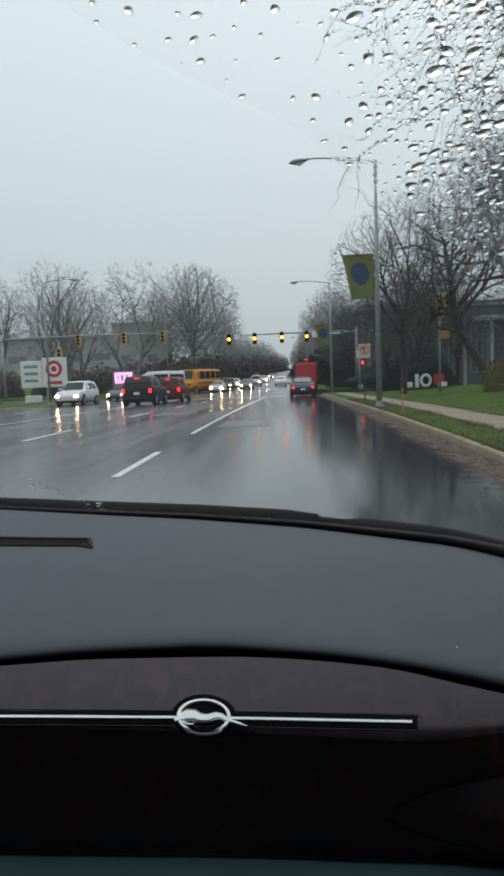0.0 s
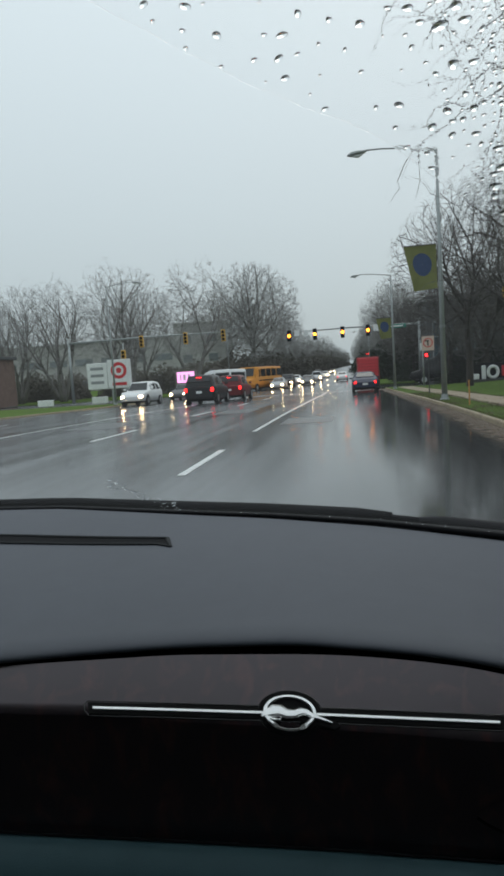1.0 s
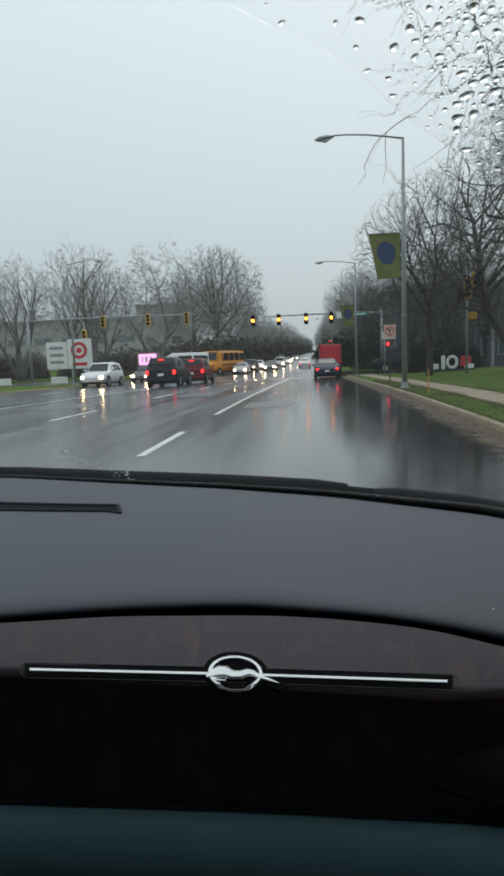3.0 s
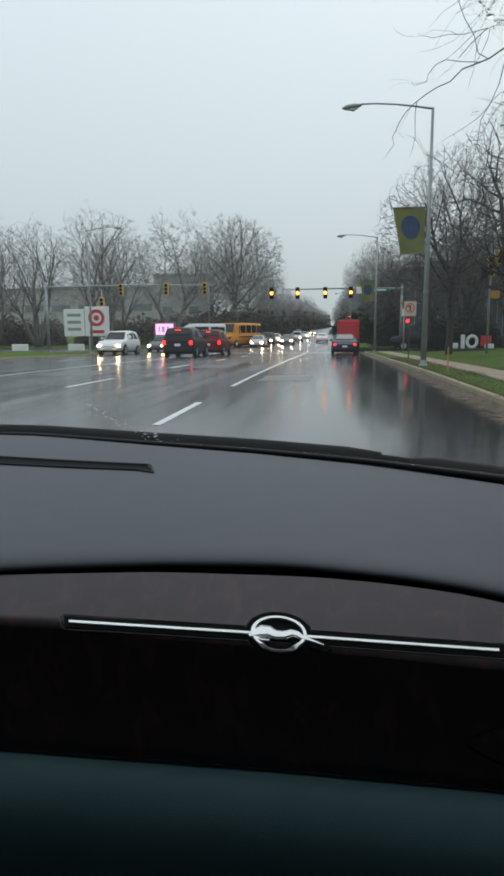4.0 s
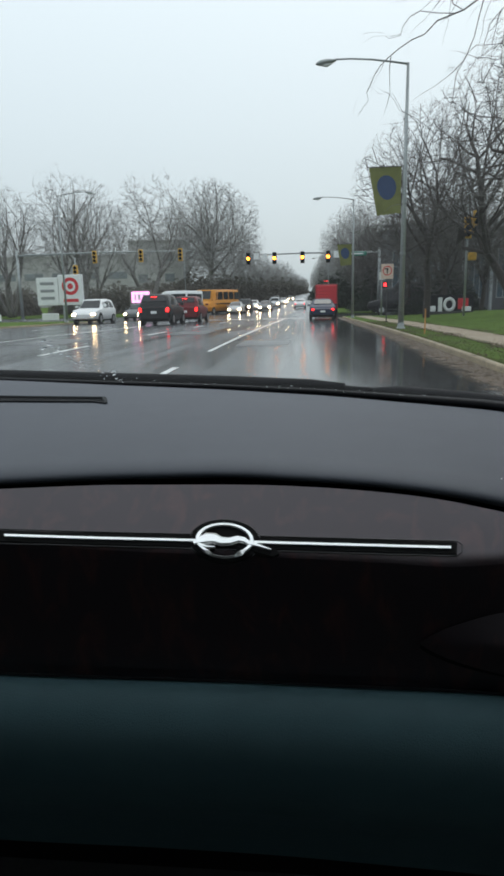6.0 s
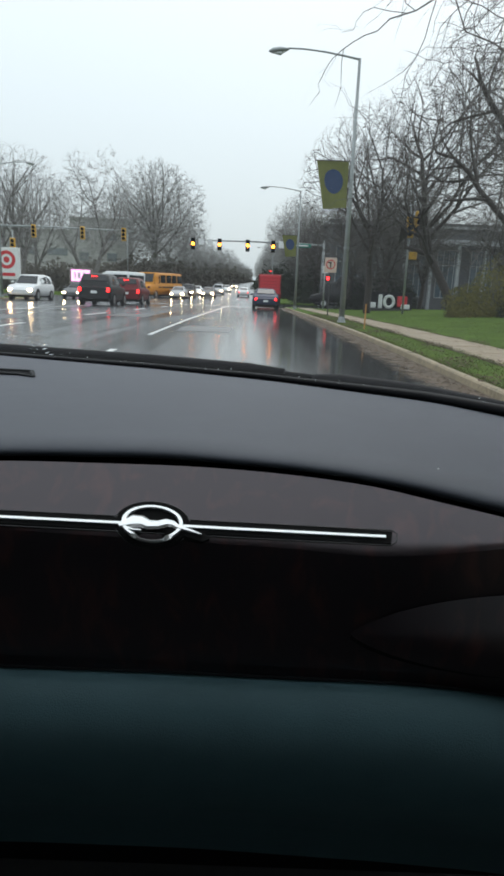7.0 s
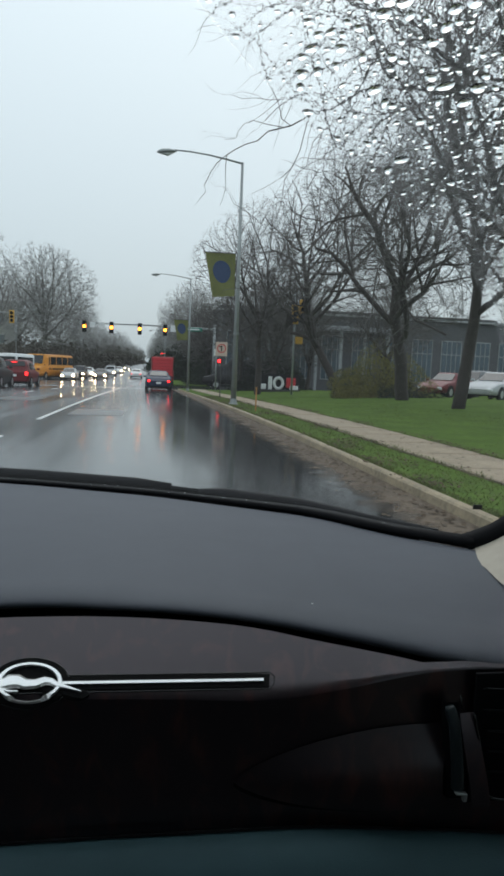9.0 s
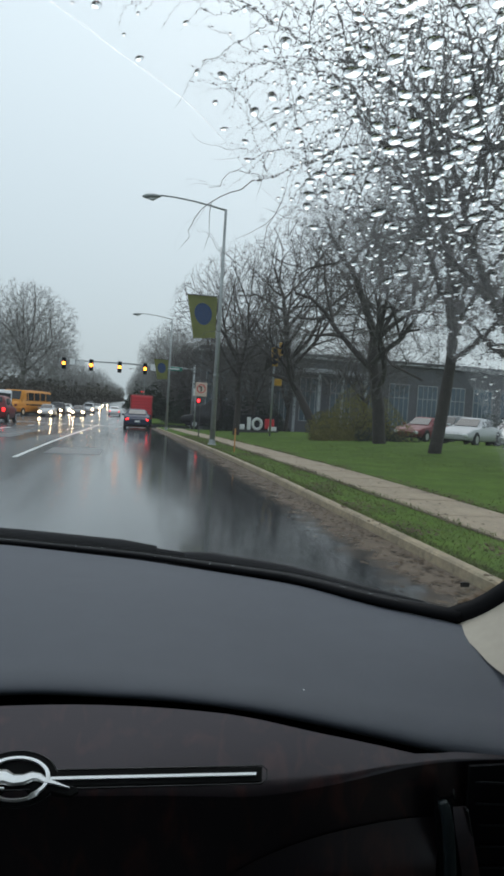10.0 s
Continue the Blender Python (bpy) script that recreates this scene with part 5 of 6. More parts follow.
def vehicle(name, shape, color, m, label, category="car", head=False, tail=False, group="vehicles", stripe=None):
    """A vehicle on its wheels; it faces local +y, and stands on z = 0."""
    length, width, stations = SHAPES[shape]
    t = thing(name, label, category, m, group)
    # stations refined
    fine = []
    for a, b in zip(stations, stations[1:]):
        for k in range(3):
            fine.append([p + (q - p) * k / 3 for p, q in zip(a, b)])
    fine.append(list(stations[-1]))
    rows = []
    for f, sill, belt, top, wb, wr in fine:
        y = (f - 0.5) * length
        half = [(wb * 0.80, sill), (wb * 0.97, sill + 0.06), (wb * 1.0, (sill + belt) * 0.5), (wb * 0.985, belt - 0.05), (wb * 0.95, belt)]
        if top - belt > 0.12:
            half += [(wb * 0.475 + wr * 0.5, belt + (top - belt) * 0.5), (wr * 1.0, top - 0.07), (wr * 0.85, top - 0.015), (0.0, top)]
        else:
            half += [(wb * 0.86, belt + (top - belt) * 0.4), (wr * 1.0, belt + (top - belt) * 0.75), (wr * 0.8, top), (0.0, top + 0.01)]
        rows.append([(x, y, z) for x, z in half] + [(-x, y, z) for x, z in reversed(half[:-1])])
    v, f = grid(rows)
    w = len(rows[0])
    f.append(tuple(range(w)))
    f.append(tuple(reversed(range((len(rows) - 1) * w, len(rows) * w))))
    body = part("body", (v, f), paint(color), t, smooth=True)
    for cap in (-1, -2):
        body.data.polygons[cap].use_smooth = False
    part("underbody", block((width * 0.8, length * 0.86, 0.2), (0, 0, 0.32), 0.03), BLACKPL, t)

    def section(f):
        vals = [np.interp(f, [s[0] for s in stations], [s[i] for s in stations]) for i in range(6)]
        return [float(q) for q in vals]

    # side windows
    glassy = [s for s in fine if s[3] - s[2] > 0.3]
    f0, f1 = glassy[0][0], glassy[-1][0]
    spans = 2 if shape in ("sedan", "suv") else (5 if shape == "bus" else 3)
    if shape == "truck":
        f0, spans = 0.66, 1
    for side in (1, -1):
        for k in range(spans):
            a = f0 + (f1 - f0) * (k + 0.06) / spans
            b = f0 + (f1 - f0) * (k + 0.94) / spans
            q = []
            for ff, lowq in ((a, True), (b, True), (b, False), (a, False)):
                _, sl, be, to, wb, wr = section(ff)
                h = 0.10 if lowq else 0.78
                x = wb * 0.95 + (wr - wb * 0.95) * h + 0.012
                q.append((side * x, (ff - 0.5) * length, be + (to - be) * h))
            inner = [(x - side * 0.02, y, z) for x, y, z in q]
            part("side_window", (q + inner, [(0, 1, 2, 3), (0, 1, 5, 4), (1, 2, 6, 5), (2, 3, 7, 6), (3, 0, 4, 7)]), CARGLASS, t)

    def screen(fa, fb, nm):
        q = []
        for ff, h in ((fa, 0.06), (fb, 0.94)):
            _, sl, be, to, wb, wr = section(ff)
            q.append((wr * (0.95 if h < 0.5 else 0.86), (ff - 0.5) * length, to))
        (xa, ya, za), (xb, yb, zb) = q
        out = 0.03 if nm == "windscreen_glass" else -0.03
        vv = [(-xa, ya + out, za + 0.025), (xa, ya + out, za + 0.025), (xb, yb + out, zb - 0.02), (-xb, yb + out, zb - 0.02)]
        vv += [(x, y - out, z - 0.03) for x, y, z in vv]
        part(nm, (vv, [(0, 1, 2, 3), (0, 1, 5, 4), (1, 2, 6, 5), (2, 3, 7, 6), (3, 0, 4, 7)]), CARGLASS, t)

    if shape in ("sedan", "suv"):
        screen(stations[5][0] - 0.01, stations[4][0] + 0.015, "windscreen_glass")
        if shape == "sedan":
            screen(stations[2][0] + 0.015, stations[3][0] - 0.01, "rear_window")
        else:
            screen(stations[1][0] + 0.006, stations[2][0] - 0.004, "rear_window")
    elif shape == "truck":
        screen(0.835, 0.79, "windscreen_glass")
        door = part("rear_door", block((2.0, 0.06, 2.05), (0, -length / 2 - 0.02, 1.85), 0.03), stripe or paint(color), t, "roll-up rear door")
        for k in range(6):
            part("door_rib", block((1.9, 0.03, 0.03), (0, -length / 2 - 0.06, 1.1 + 0.3 * k), 0.01), paint(color), door)
    else:
        screen(stations[-3][0] - 0.01, stations[-4][0] + 0.005, "windscreen_glass")
        part("rear_window", block((1.3, 0.04, 0.7), (0, -length / 2 + 0.0, 1.9), 0.02), CARGLASS, t)
    # wheels
    wr_ = 0.33 if shape == "sedan" else (0.37 if shape == "suv" else 0.42)
    for sx in (1, -1):
        for fy in (0.19, 0.80):
            c = (sx * (width / 2 - 0.10), (fy - 0.5) * length, wr_)
            part("wheel_arch", rod(wr_ * 1.16, 0.06, (sx * (width / 2 - 0.035), c[1], wr_ + 0.01), pose(0, 0, 0, 0, 90), segs=20), BLACKPL, t)
            tyre = part("tyre", rod(wr_, 0.22, c, pose(0, 0, 0, 0, 90), segs=20, bevel=0.04), RUBBER, t)
            part("rim", rod(wr_ * 0.62, 0.03, (c[0] + sx * 0.10, c[1], c[2]), pose(0, 0, 0, 0, 90), segs=14, bevel=0.008), RIM, tyre)
    # lamps, bumpers, plate
    _, sl, be, to, wb, wr = section(0.955)
    zf = sl + (be - sl) * 0.62
    for sx in (1, -1):
        part("headlight", block((0.30, 0.16, 0.17), (sx * wb * 0.76, length * 0.470 + 0.07, zf), 0.07, segs=2), HEADLAMP if head else DIMLAMP, t, "lit headlight" if head else "")
    part("grille", block((wb * 0.85, 0.06, 0.16), (0, length * 0.490, zf - 0.02), 0.02), BLACKPL, t)
    part("front_bumper", block((wb * 1.7, 0.16, 0.18), (0, length * 0.478, sl + 0.09), 0.05), paint(color), t)
    _, sl, be, to, wb, wr = section(0.03)
    zr = sl + (be - sl) * 0.72
    for sx in (1, -1):
        part("tail_light", block((0.20, 0.12, 0.15 if shape != "suv" else 0.26), (sx * wb * 0.84, -length * 0.474 - 0.07, zr), 0.04), TAILLAMP if tail else DULLTAIL, t, "lit red tail light" if tail else "")
    if tail:
        part("brake_light", block((0.34, 0.05, 0.035), (0, -length * (0.30 if shape == "sedan" else 0.455), 1.04 if shape == "sedan" else to + 0.30), 0.01), TAILLAMP, t)
    part("rear_bumper", block((wb * 1.85, 0.18, 0.22), (0, -length * 0.482, sl + 0.10), 0.05), paint(color) if shape != "bus" else BLACKPL, t)
    part("number_plate", block((0.34, 0.03, 0.15), (0, -length * 0.497, zr - 0.12), 0.005), WHITE, t)
    for sx in (1, -1):
        part("mirror", block((0.20, 0.10, 0.13), (sx * (width / 2 + 0.06), (section(0.66)[0] - 0.5) * length, 1.0 if shape == "sedan" else 1.2), 0.03), paint(color), t)
    if stripe:
        for sx in (1, -1):
            part("stripe", block((0.012, length * 0.66, 0.16), (sx * (width / 2 - 0.005), -length * 0.1, 1.25), 0.004), stripe, t)
    return t


def lane(x, y, turn=0.0):
    tip = math.degrees(math.atan(gz(y + 0.5) - gz(y - 0.5)))
    return pose(x, y, gz(y) + 0.002, tip * math.cos(radians(turn)), 0, turn)


NAVY, BLACK, MAROON, SILVER, WHITEC, ORANGE, REDC, GREYC = (0.012, 0.02, 0.05), (0.012, 0.012, 0.013), (0.13, 0.012, 0.015), (0.42, 0.43, 0.44), (0.68, 0.69, 0.69), (0.55, 0.22, 0.015), (0.22, 0.02, 0.02), (0.12, 0.125, 0.13)
vehicle("car", "sedan", NAVY, lane(0.85, 47), "dark blue wet sedan driving ahead with lit tail lights", tail=True)
vehicle("truck", "truck", REDC, lane(1.6, 70), "red box truck driving ahead", "truck", tail=True, stripe=RED)
vehicle("car", "suv", BLACK, lane(-8.7, 38.5), "black wet sport utility car waiting with lit tail lights", tail=True)
vehicle("car", "suv", MAROON, lane(-8.3, 45.5), "dark red sport utility car waiting with lit tail lights", tail=True)
vehicle("car", "suv", WHITEC, lane(-15.4, 46, 180), "white oncoming car with lit headlights", head=True)
vehicle("car", "sedan", GREYC, lane(-15.6, 59, 180), "grey oncoming car with lit headlights", head=True)
vehicle("shuttle_bus", "van", WHITEC, lane(-13.0, 62, 100), "white shuttle bus crossing the junction", "bus", stripe=BLUE)
vehicle("school_bus", "bus", ORANGE, lane(-11.6, 80, 163), "orange-yellow school bus turning at the crossing", "bus", stripe=BLACKPL)
for k, (x, y, shape, col, hd, lb) in enumerate(((-9.0, 80, "sedan", SILVER, True, "silver car waiting with lit headlights"), (-8.9, 90, "suv", BLACK, True, "black car waiting with lit headlights"),
                                                (-6.2, 92, "sedan", GREYC, True, "grey car waiting with lit headlights"), (-8.9, 104, "sedan", WHITEC, True, "white car waiting with lit headlights"),
                                                (-6.0, 112, "suv", SILVER, True, "silver car waiting with lit headlights"), (-15, 98, "sedan", GREYC, False, "grey car beside the far kerb"),
                                                (-5.8, 140, "sedan", WHITEC, True, "far oncoming car with lit headlights"), (-8.6, 165, "suv", BLACK, True, "far oncoming car with lit headlights"),
                                                (-5.9, 200, "sedan", GREYC, True, "far oncoming car with lit headlights"))):
    vehicle("car", shape, col, lane(x, y, 180), lb, head=hd)
vehicle("car", "sedan", WHITEC, lane(-1.6, 105), "far white car driving ahead", tail=True)
# parked by the lawn
for x, y, turn, shape, col, lb in ((17.6, 36.0, 128, "sedan", MAROON, "dark red wet sedan parked beyond the lawn"), (18.1, 31.5, 128, "sedan", SILVER, "silver wet sedan parked beyond the lawn"),
                                   (21.8, 33.4, 128, "sedan", WHITEC, "white wet sedan parked beyond the lawn"), (21.0, 39.4, 128, "suv", GREYC, "grey wet car parked beyond the bush")):
    vehicle("car", shape, col, pose(x, y, gz(y) + 0.41, 0, 0, turn), lb, group="parked cars")
tagged(part("parking_lot", grid([[(15.8 + 0.2 * k, y, gz(y) + 0.405) for k in (0, 20, 60)] for y in (28.5, 31, 34, 37, 40, 43)]), ROAD), "wet asphalt parking place beyond the lawn", "parking lot", kind="structure")
vehicle("truck", "truck", BLACK, pose(9.0, 64, gz(64) + 0.005, 0, 0, 80), "dark truck with red lights in the crossing street", "truck", tail=True)

# ---------------------------------------------------------------- street furniture


def street_lamp(x, y, height=7.6, arm=-2.35, with_banner=True, label="grey steel street lamp with a curved arm"):
    t = thing("street_lamp", label, "street lamp", pose(x, y, gz(y) + 0.12), "street lamps")
    part("pole", tube([(0, 0, 0), (0, 0, height * 0.5), (0, 0, height)], [0.092, 0.066, 0.04], 14), STEEL, t, smooth=True)
    part("base_plate", block((0.27, 0.27, 0.03), (0, 0, 0.015), 0.01), STEEL, t)
    part("base_cover", rod(0.118, 0.16, (0, 0, 0.10), r2=0.10, segs=16), STEEL, t)
    part("band", rod(0.098, 0.06, (0, 0, height * 0.3), segs=16), STEEL, t)
    pts = [(arm * f, 0, height - 0.03 + 0.22 * math.sin(f * 1.9) * (1 if f < 1 else 1)) for f in (0, 0.2, 0.45, 0.7, 0.9)]
    part("arm", tube(pts, [0.034, 0.03, 0.027, 0.025, 0.024], 8), STEEL, t, smooth=True)
    s = 1 if arm > 0 else -1
    head = [(pts[-1][0] + s * d, 0, pts[-1][2] - 0.02 - 0.02 * k) for k, d in enumerate((-0.05, 0.06, 0.22, 0.42, 0.55))]
    lamp = part("lamp_head", tube(head, [0.035, 0.09, 0.135, 0.12, 0.03], 12, flat=0.62), STEEL, t, "grey lamp head", smooth=True)
    part("lens", tube([(head[1][0], 0, head[1][2] - 0.05), (head[2][0], 0, head[2][2] - 0.085), (head[3][0], 0, head[3][2] - 0.05)], [0.03, 0.10, 0.04], 10, flat=0.5), DIMLAMP, lamp, smooth=True)
    if with_banner:
        banner(x, y, height)
    return t


def banner(x, y, height):
    t = thing("street_banner", "olive green street banner with a round navy emblem", "banner", pose(x, y, gz(y) + 0.12), "street banners")
    zt, zb, w = height * 0.63, height * 0.455, 0.98
    for z in (zt + 0.01,):
        part("bracket", tube([(-0.07, 0, z), (-w - 0.12, 0, z)], 0.013, 6), DARKSTEEL, t)
    rows = []
    for i in range(11):
        f = i / 10
        z = zt + (zb - zt) * f
        wide = w * (1 - 0.28 * f)
        rows.append([(-0.10 - wide * g, 0.02 + 0.05 * math.sin(3 * g + 4 * f) * f, z - 0.05 * f * g * math.sin(2.2 * g)) for g in [k / 10 for k in range(11)]])
    cloth = part("cloth", grid(rows), BANNER, t, smooth=True)
    def cloth_at(g, f, off):
        return (-0.10 - w * (1 - 0.28 * f) * g, 0.02 + off + 0.05 * math.sin(3 * g + 4 * f) * f, zt + (zb - zt) * f - 0.05 * f * g * math.sin(2.2 * g))
    for off in (-0.012, 0.012):
        disc = [[cloth_at(0.5 + 0.33 * q * math.cos(a), 0.43 + 0.26 * q * math.sin(a), off) for a in [2 * math.pi * k / 28 for k in range(28)]] for q in (0.02, 0.5, 1.0)]
        part("emblem", grid(disc, close=True), BLUE, cloth, "round navy emblem")
    return t


street_lamp(2.85, 21.0)
street_lamp(2.85, 45.0)
street_lamp(2.95, 110.0, with_banner=False)
street_lamp(-18.2, 48.0, 9.0, 2.4, False, "thin grey street lamp by the far kerb")
street_lamp(-18.2, 96.0, 9.0, 2.4, False, "thin grey street lamp by the far kerb")


def signal_head(x, z, lit, parent, back=False):
    h = part("signal_head", block((0.40, 0.24, 1.12), (x, 0, z), 0.03), YELLOW if back else BLACKPL, parent, "yellow signal housing" if back else "black signal housing")
    for k in range(3):
        zz = z + 0.33 - 0.33 * k
        on = lit == k
        part("lens", rod(0.150, 0.05, (x, -0.13, zz), pose(0, 0, 0, 90), segs=16), (REDLAMP, AMBER, AMBER)[k] if on else GAP, h, "lit lens" if on else "")
        part("visor", tube([(x + 0.165 * math.cos(a), -0.2, zz + 0.165 * math.sin(a)) for a in [math.pi * q / 8 for q in range(9)]], 0.02, 5), BLACKPL if not back else YELLOW, h)
    return h


def mast(x, y, z, heads, tip, lit, back, label, signs=()):
    """Signals on a mast arm, z metres above the road."""
    t = thing("traffic_signal", label, "traffic signal", pose(x, y, gz(y) + 0.1), "traffic signals")
    part("pole", tube([(0, 0, 0), (0, 0, z + 0.6)], [0.16, 0.11], 14), STEEL, t, smooth=True)
    part("mast_arm", tube([(0, 0, z + 0.10), ((tip - x) * 0.5, 0, z + 0.2), (tip - x, 0, z + 0.12)], [0.11, 0.08, 0.05], 10), STEEL, t, smooth=True)
    part("base_plate", block((0.5, 0.5, 0.06), (0, 0, 0.03), 0.01), STEEL, t)
    for hx in heads:
        signal_head(hx - x, z - 0.2, lit, t, back)
    for sx, w, hh, m, lb in signs:
        part("sign_plate", block((w, 0.03, hh), (sx - x, -0.14, z + 0.0), 0.01), m, t, lb)
    return t


mast(6.7, 66, 5.7, (-6.1, -3.5, -0.75, 1.75), -6.6, 1, False, "traffic signals with lit amber lenses on a steel mast arm",
     ((-5.3, 0.5, 0.55, WHITE, "white lane sign"), (-4.4, 0.5, 0.55, WHITE, "white lane sign"), (2.55, 0.55, 0.65, WHITE, "white sign"), (4.3, 2.3, 0.38, GREENSIGN, "green street-name sign with unreadable pale writing")))
tagged(part("sign_writing", block((1.7, 0.02, 0.12), (4.3, 65.83, gz(66) + 5.8), 0.004), WHITE), "pale unreadable bar on the street-name sign", "sign writing")
mast(-27.5, 61, 5.9, (-20.0, -15.6, -11.9), -11.0, 9, True, "yellow traffic signals seen from behind on a mast arm")


def post_signal(x, y, z0, n, label):
    t = thing("traffic_signal", label, "traffic signal", pose(x, y, gz(y) + 0.1), "traffic signals")
    part("post", tube([(0, 0, 0), (0, 0, z0 + 1.2)], 0.06, 10), STEEL, t, smooth=True)
    for k in range(n):
        signal_head(0.0 + 0.45 * k, z0 + 0.3 * k, 9, t, True)
    part("walk_signal", block((0.42, 0.25, 0.42), (0.3, 0, z0 - 1.5), 0.04), YELLOW, t, "yellow walk signal")
    return t


post_signal(-20.5, 57, 4.2, 1, "yellow traffic signal on a steel post")
post_signal(8.5, 37.5, 4.8, 2, "yellow traffic signals on a steel post behind the lawn")
ped = thing("walk_signal", "grey post with a lit red walk signal", "walk signal", pose(5.4, 51, gz(51) + 0.12))
part("post", tube([(0, 0, 0), (0, 0, 3.2)], 0.06, 10), STEEL, ped, smooth=True)
part("housing", block((0.42, 0.22, 0.42), (0.25, 0, 2.3), 0.03), BLACKPL, ped)
part("lens", block((0.24, 0.03, 0.24), (0.25, -0.12, 2.3), 0.02), REDLAMP, ped, "lit red lens")
part("plate", block((0.42, 0.02, 0.55), (0.0, -0.08, 2.95), 0.01), WHITE, ped)

nt = thing("road_sign", "white road sign with a red ring and arrow on a post", "road sign", pose(3.3, 29.0, gz(29.0) + 0.12))
part("post", tube([(0, 0.03, 0), (0, 0.03, 2.45)], 0.025, 8), DARKSTEEL, nt)
plate = part("plate", block((0.52, 0.02, 0.62), (0, 0, 2.15), 0.02), mat("faded_sign", (0.60, 0.46, 0.38), 0.5, vary=0.12), nt)
rr = [[(0.20 * s * math.cos(a), -0.014, 2.18 + 0.20 * s * math.sin(a)) for a in [2 * math.pi * k / 28 for k in range(28)]] for s in (0.8, 1.0)]
part("ring", grid(rr, close=True), RED, plate)
part("arrow", block((0.05, 0.008, 0.24), (0.0, -0.013, 2.17), 0.002), BLACKPL, plate)
part("arrow_head", block((0.16, 0.008, 0.05), (-0.04, -0.013, 2.26), 0.002), BLACKPL, plate)
stake = tagged(part("marker_stake", tube([(3.0, 17.5, gz(17.5) + 0.1), (3.0, 17.5, gz(17.5) + 0.75)], 0.02, 6), mat("orange_stake", (0.45, 0.2, 0.05), 0.6, vary=0.2)), "short orange marker stake on the grass strip", "stake")
STICKER = Vector((0.443, 0.776, 0.9695))
tagged(part("glass_sticker", block((0.0125, 0.0012, 0.0062), STICKER, 0.0005), DARKSTEEL), "tiny dark sticker on the windscreen glass", "sticker")

# signs on the far side
sign = thing("store_sign", "white store sign with a red ring and disc", "sign", pose(-19.4, 50, gz(50) + 0.1), "signs")
part("panel", block((1.9, 0.3, 2.3), (0.95, 0, 2.45), 0.03), WHITE, sign)
side_panel = part("side_panel", block((1.7, 0.26, 2.1), (-0.9, 0, 2.35), 0.03), WHITE, sign)
for k in range(3):
    part("writing_bar", block((1.1, 0.02, 0.22), (-0.9, -0.14, 2.95 - 0.55 * k), 0.004), mat("grey_print", (0.25, 0.26, 0.27), 0.6, vary=0.1), side_panel)
for s0, s1 in ((0.62, 1.0), (0.0, 0.34)):
    rr = [[(0.95 + 0.66 * s * math.cos(a), -0.158, 2.72 + 0.66 * s * math.sin(a)) for a in [2 * math.pi * k / 40 for k in range(40)]] for s in (max(s0, 0.01), s1)]
    part("ring" if s0 else "disc", grid(rr, close=True), RED, sign, "red mark")
part("writing_bar", block((1.2, 0.02, 0.24), (0.95, -0.157, 1.65), 0.004), RED, sign)
for x in (0.3, 1.6):
    part("post", block((0.16, 0.16, 1.5), (x, 0, 0.65), 0.01), STEEL, sign)
led = thing("screen_sign", "sign with a glowing pink display screen", "sign", pose(-19.6, 69.5 + 6, gz(75) + 0.1), "signs")
part("cabinet", block((2.6, 0.4, 2.3), (0, 0, 1.75), 0.04), mat("stone_sign", (0.22, 0.2, 0.18), 0.7), led)
part("screen", block((2.1, 0.04, 1.25), (0, -0.21, 2.1), 0.01), PINKLED, led, "glowing pink screen")
for k, (x, w_) in enumerate(((-0.62, 0.2), (-0.15, 0.34), (0.42, 0.34))):
    part("writing_bar", block((w_, 0.02, 0.7), (x, -0.235, 2.1), 0.004), WHITE, led, "pale unreadable figure")
part("plinth", block((2.9, 0.6, 0.6), (0, 0, 0.3), 0.03), mat("sign_plinth", (0.2, 0.17, 0.15), 0.8), led)
rs = thing("round_sign", "round navy sign with a pale curved mark on a wall", "sign", pose(-16.4, 75.5, gz(75) + 0.1), "signs")
part("disc", rod(0.75, 0.16, (0, 0, 2.0), pose(0, 0, 0, 90), segs=32, bevel=0.02), BLUE, rs)
arc = [(0.42 * math.cos(a), -0.10, 2.0 + 0.42 * math.sin(a)) for a in [0.4 + 5.0 * k / 20 for k in range(21)]]
part("mark", tube(arc, 0.07, 6), WHITE, rs, "pale curved mark")
part("post", block((0.2, 0.2, 1.3), (0, 0.05, 0.65), 0.02), STEEL, rs)
for k, (x, y) in enumerate(((-21.5, 53), (-26, 52))):
    w_ = tagged(part("low_sign", block((1.4, 0.2, 0.55), (x, y, gz(y) + 0.5), 0.03), WHITE), "low pale sign board on the far lawn", "sign", "signs")

# ---------------------------------------------------------------- buildings
def building(name, x, y, w, d, h, material, label, cols, floors, win=(1.6, 1.4), glass=CARGLASS, roofm=None, sill=1.0):
    t = thing(name, label, "building", pose(x, y, gz(y) + 0.05), "buildings")
    part("wall", block((w, d, h), (0, 0, h / 2), 0.0), material, t)
    part("roof", block((w + 0.6, d + 0.6, 0.35), (0, 0, h + 0.15), 0.04), roofm or material, t, "flat roof edge")
    for fl in range(floors):
        for c in range(cols):
            wx = -w / 2 + w * (c + 0.5) / cols
            z = sill + win[1] / 2 + fl * (h - 0.8) / floors
            fr = part("window", block((win[0] + 0.2, 0.12, win[1] + 0.2), (wx, -d / 2 - 0.02, z), 0.02), STEEL, t)
            part("pane", block((win[0], 0.08, win[1]), (wx, -d / 2 - 0.06, z), 0.01), glass, fr)
    return t


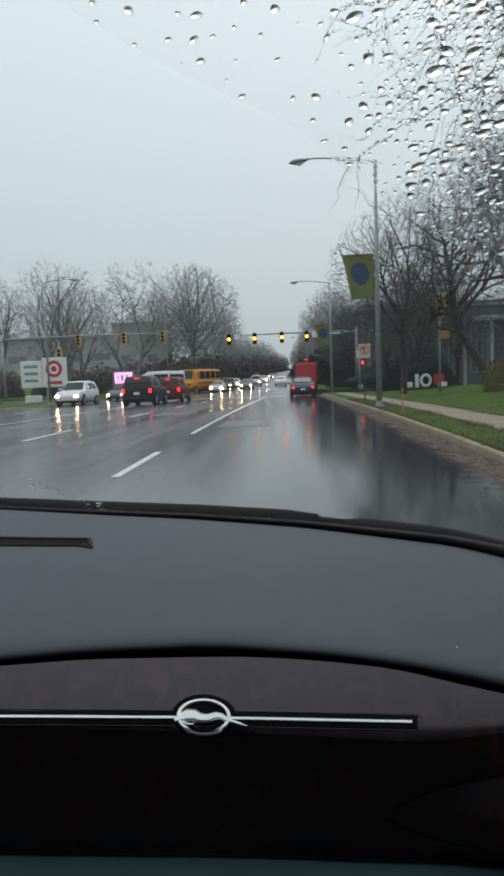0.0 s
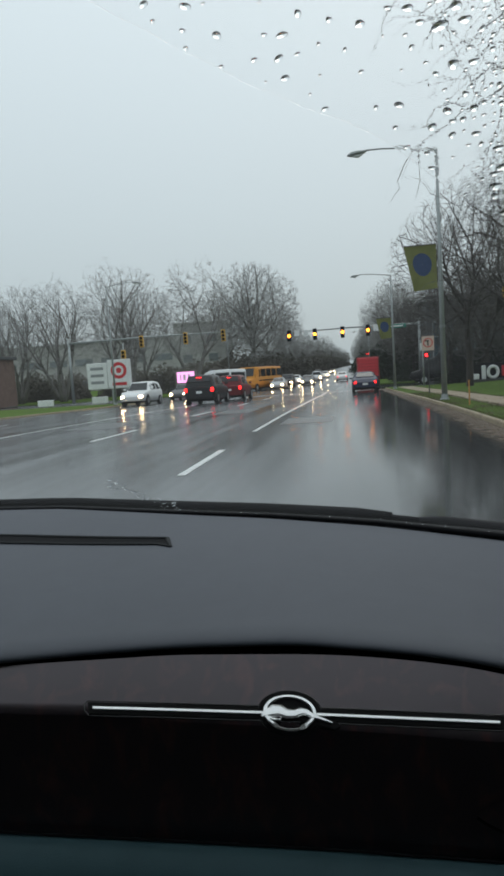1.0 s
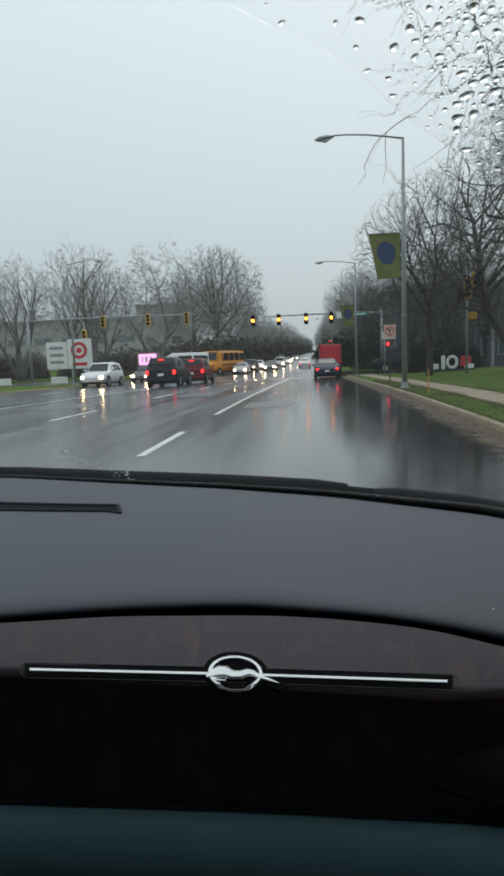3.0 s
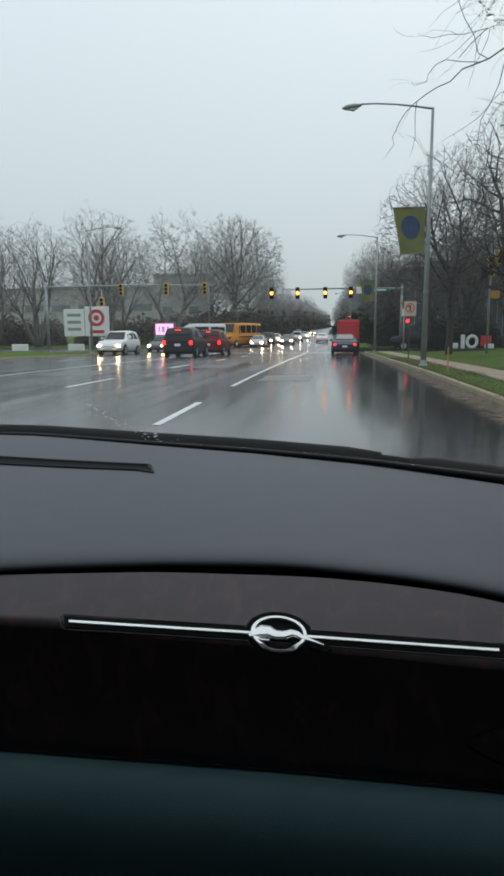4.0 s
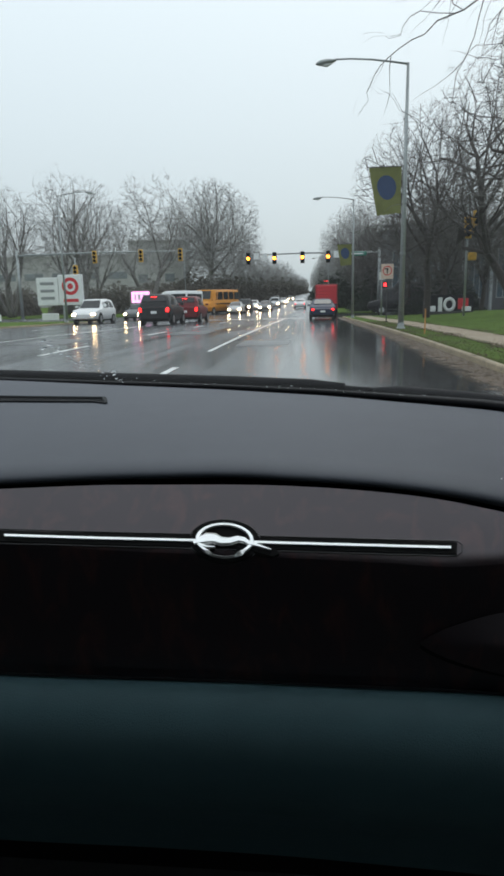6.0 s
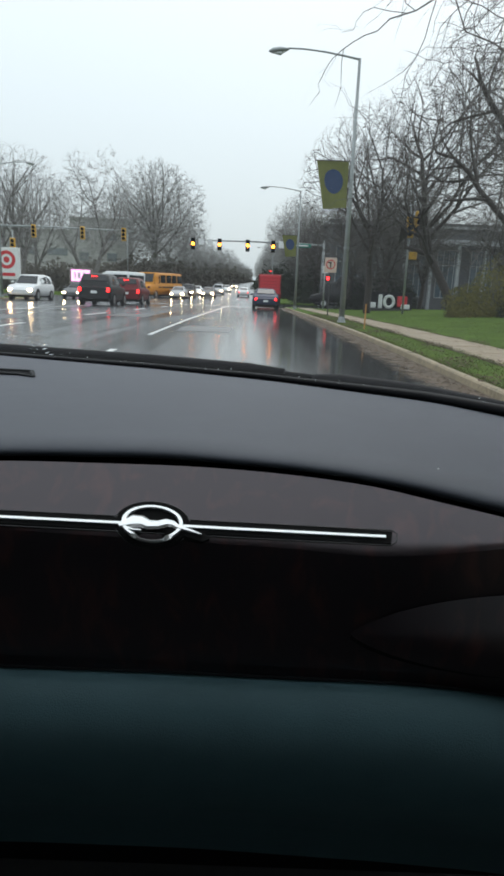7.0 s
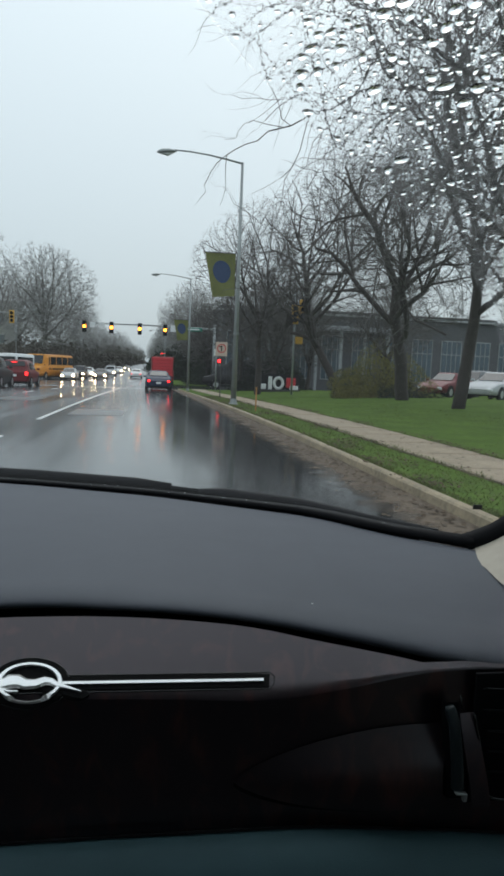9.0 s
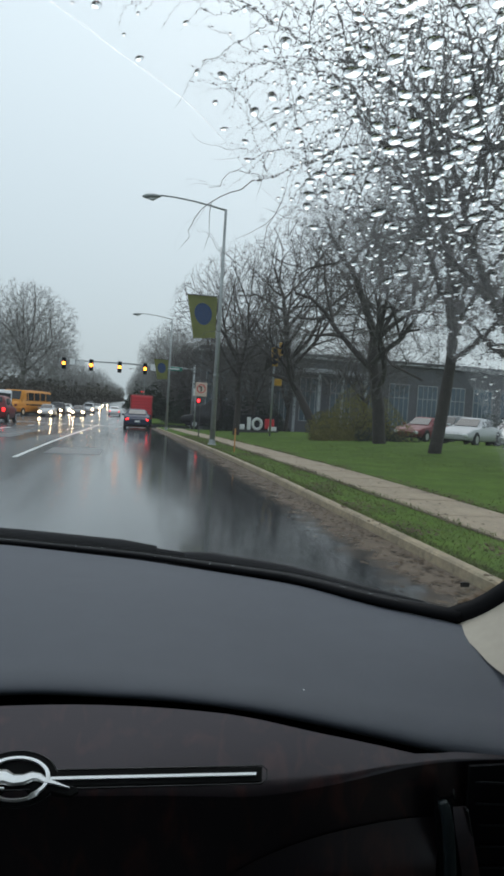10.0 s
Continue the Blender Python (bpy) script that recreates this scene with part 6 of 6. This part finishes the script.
# stone colour lifted to carry the distant haze
STONE = mat("hazed_stone_wall", (0.42, 0.41, 0.40), 0.8, vary=0.2, scale=0.6, bump=0.2, bscale=4)
BRICK = mat("brown_brick_wall", (0.16, 0.105, 0.085), 0.85, vary=0.3, scale=1.5, bump=0.3, bscale=10)
GREYW = mat("grey_wall", (0.075, 0.078, 0.082), 0.7, vary=0.2, scale=0.8)
PALEGLASS = mat("pale_window_glass", (0.20, 0.22, 0.235), 0.2, vary=0.2, scale=0.3)
TEALGLASS = mat("blue_grey_glass", (0.06, 0.09, 0.11), 0.12, vary=0.2, scale=0.4)
station = building("office_building", 33, 76, 50, 10, 8.6, GREYW, "low grey office building with tall dark windows", 14, 1, (2.3, 4.8), TEALGLASS, sill=1.4)
for win in [c for c in station.children if c.name.startswith("window")]:
    mid_x, mid_z = (max(v.co[i] for v in win.data.vertices) / 2 + min(v.co[i] for v in win.data.vertices) / 2 for i in (0, 2))
    for dx in (-0.58, 0.0, 0.58):
        part("mullion", block((0.07, 0.05, 4.8), (mid_x + dx, -5.12, mid_z), 0.01), STEEL, win)
    part("transom", block((2.3, 0.05, 0.08), (mid_x, -5.13, mid_z + 0.9), 0.01), STEEL, win)
part("eave", block((50.8, 0.5, 0.22), (0, -5.2, 8.5), 0.03), mat("pale_eave", (0.32, 0.33, 0.33), 0.6, vary=0.15), station, "pale eave line")
part("canopy", block((15, 3.0, 0.5), (-13.5, -6.2, 6.9), 0.05), mat("canopy_grey", (0.25, 0.26, 0.27), 0.6), station, "deep flat canopy")
for k in range(6):
    part("column", block((0.3, 0.3, 6.7), (-20.3 + 2.7 * k, -7.3, 3.35), 0.03), STEEL, station)
ten = thing("figure_sign", "large white and red figure shapes on the lawn", "sign", pose(9.4, 46.0, gz(46.0) + 0.14) @ Matrix.Scale(0.76, 4), "signs")
part("bar", block((0.34, 0.25, 1.25), (-0.75, 0, 0.95), 0.05), WHITE, ten)
rr = tube([(0.05 + 0.42 * math.cos(a), 0, 0.95 + 0.50 * math.sin(a)) for a in [2 * math.pi * k / 28 for k in range(29)]], 0.14, 8)
part("loop", rr, WHITE, ten, smooth=True)
part("red_block", block((0.9, 0.24, 0.95), (1.25, 0, 1.0), 0.05), RED, ten, "red block")
part("white_block", block((0.8, 0.24, 0.42), (1.55, -0.05, 0.55), 0.05), WHITE, ten)
part("small_block", block((0.7, 0.24, 0.5), (-1.5, 0, 0.6), 0.05), WHITE, ten)
part("plinth", block((4.2, 0.7, 0.35), (0, 0.0, 0.17), 0.03), DARKSTEEL, ten)
part("back_panel", block((4.0, 0.08, 1.5), (0.2, 0.22, 1.05), 0.02), BLACKPL, ten, "black back panel")
building("apartment_building", -78, 165, 70, 14, 12, STONE, "long stone building behind the far trees, paled for haze", 10, 2, (4.6, 1.5), PALEGLASS)
building("apartment_building", -34, 150, 12, 9, 14, STONE, "stone block behind the far trees, paled for haze", 2, 3, (2.0, 1.6), PALEGLASS)
shop = building("shop_building", -47, 66, 16, 10, 5.4, BRICK, "brown brick shop with a pale sign band", 4, 1, (2.4, 2.2), roofm=GREYW)
part("sign_bar", block((4.5, 0.1, 0.8), (4.5, -5.1, 4.2), 0.03), WHITE, shop, "white unreadable sign bar")
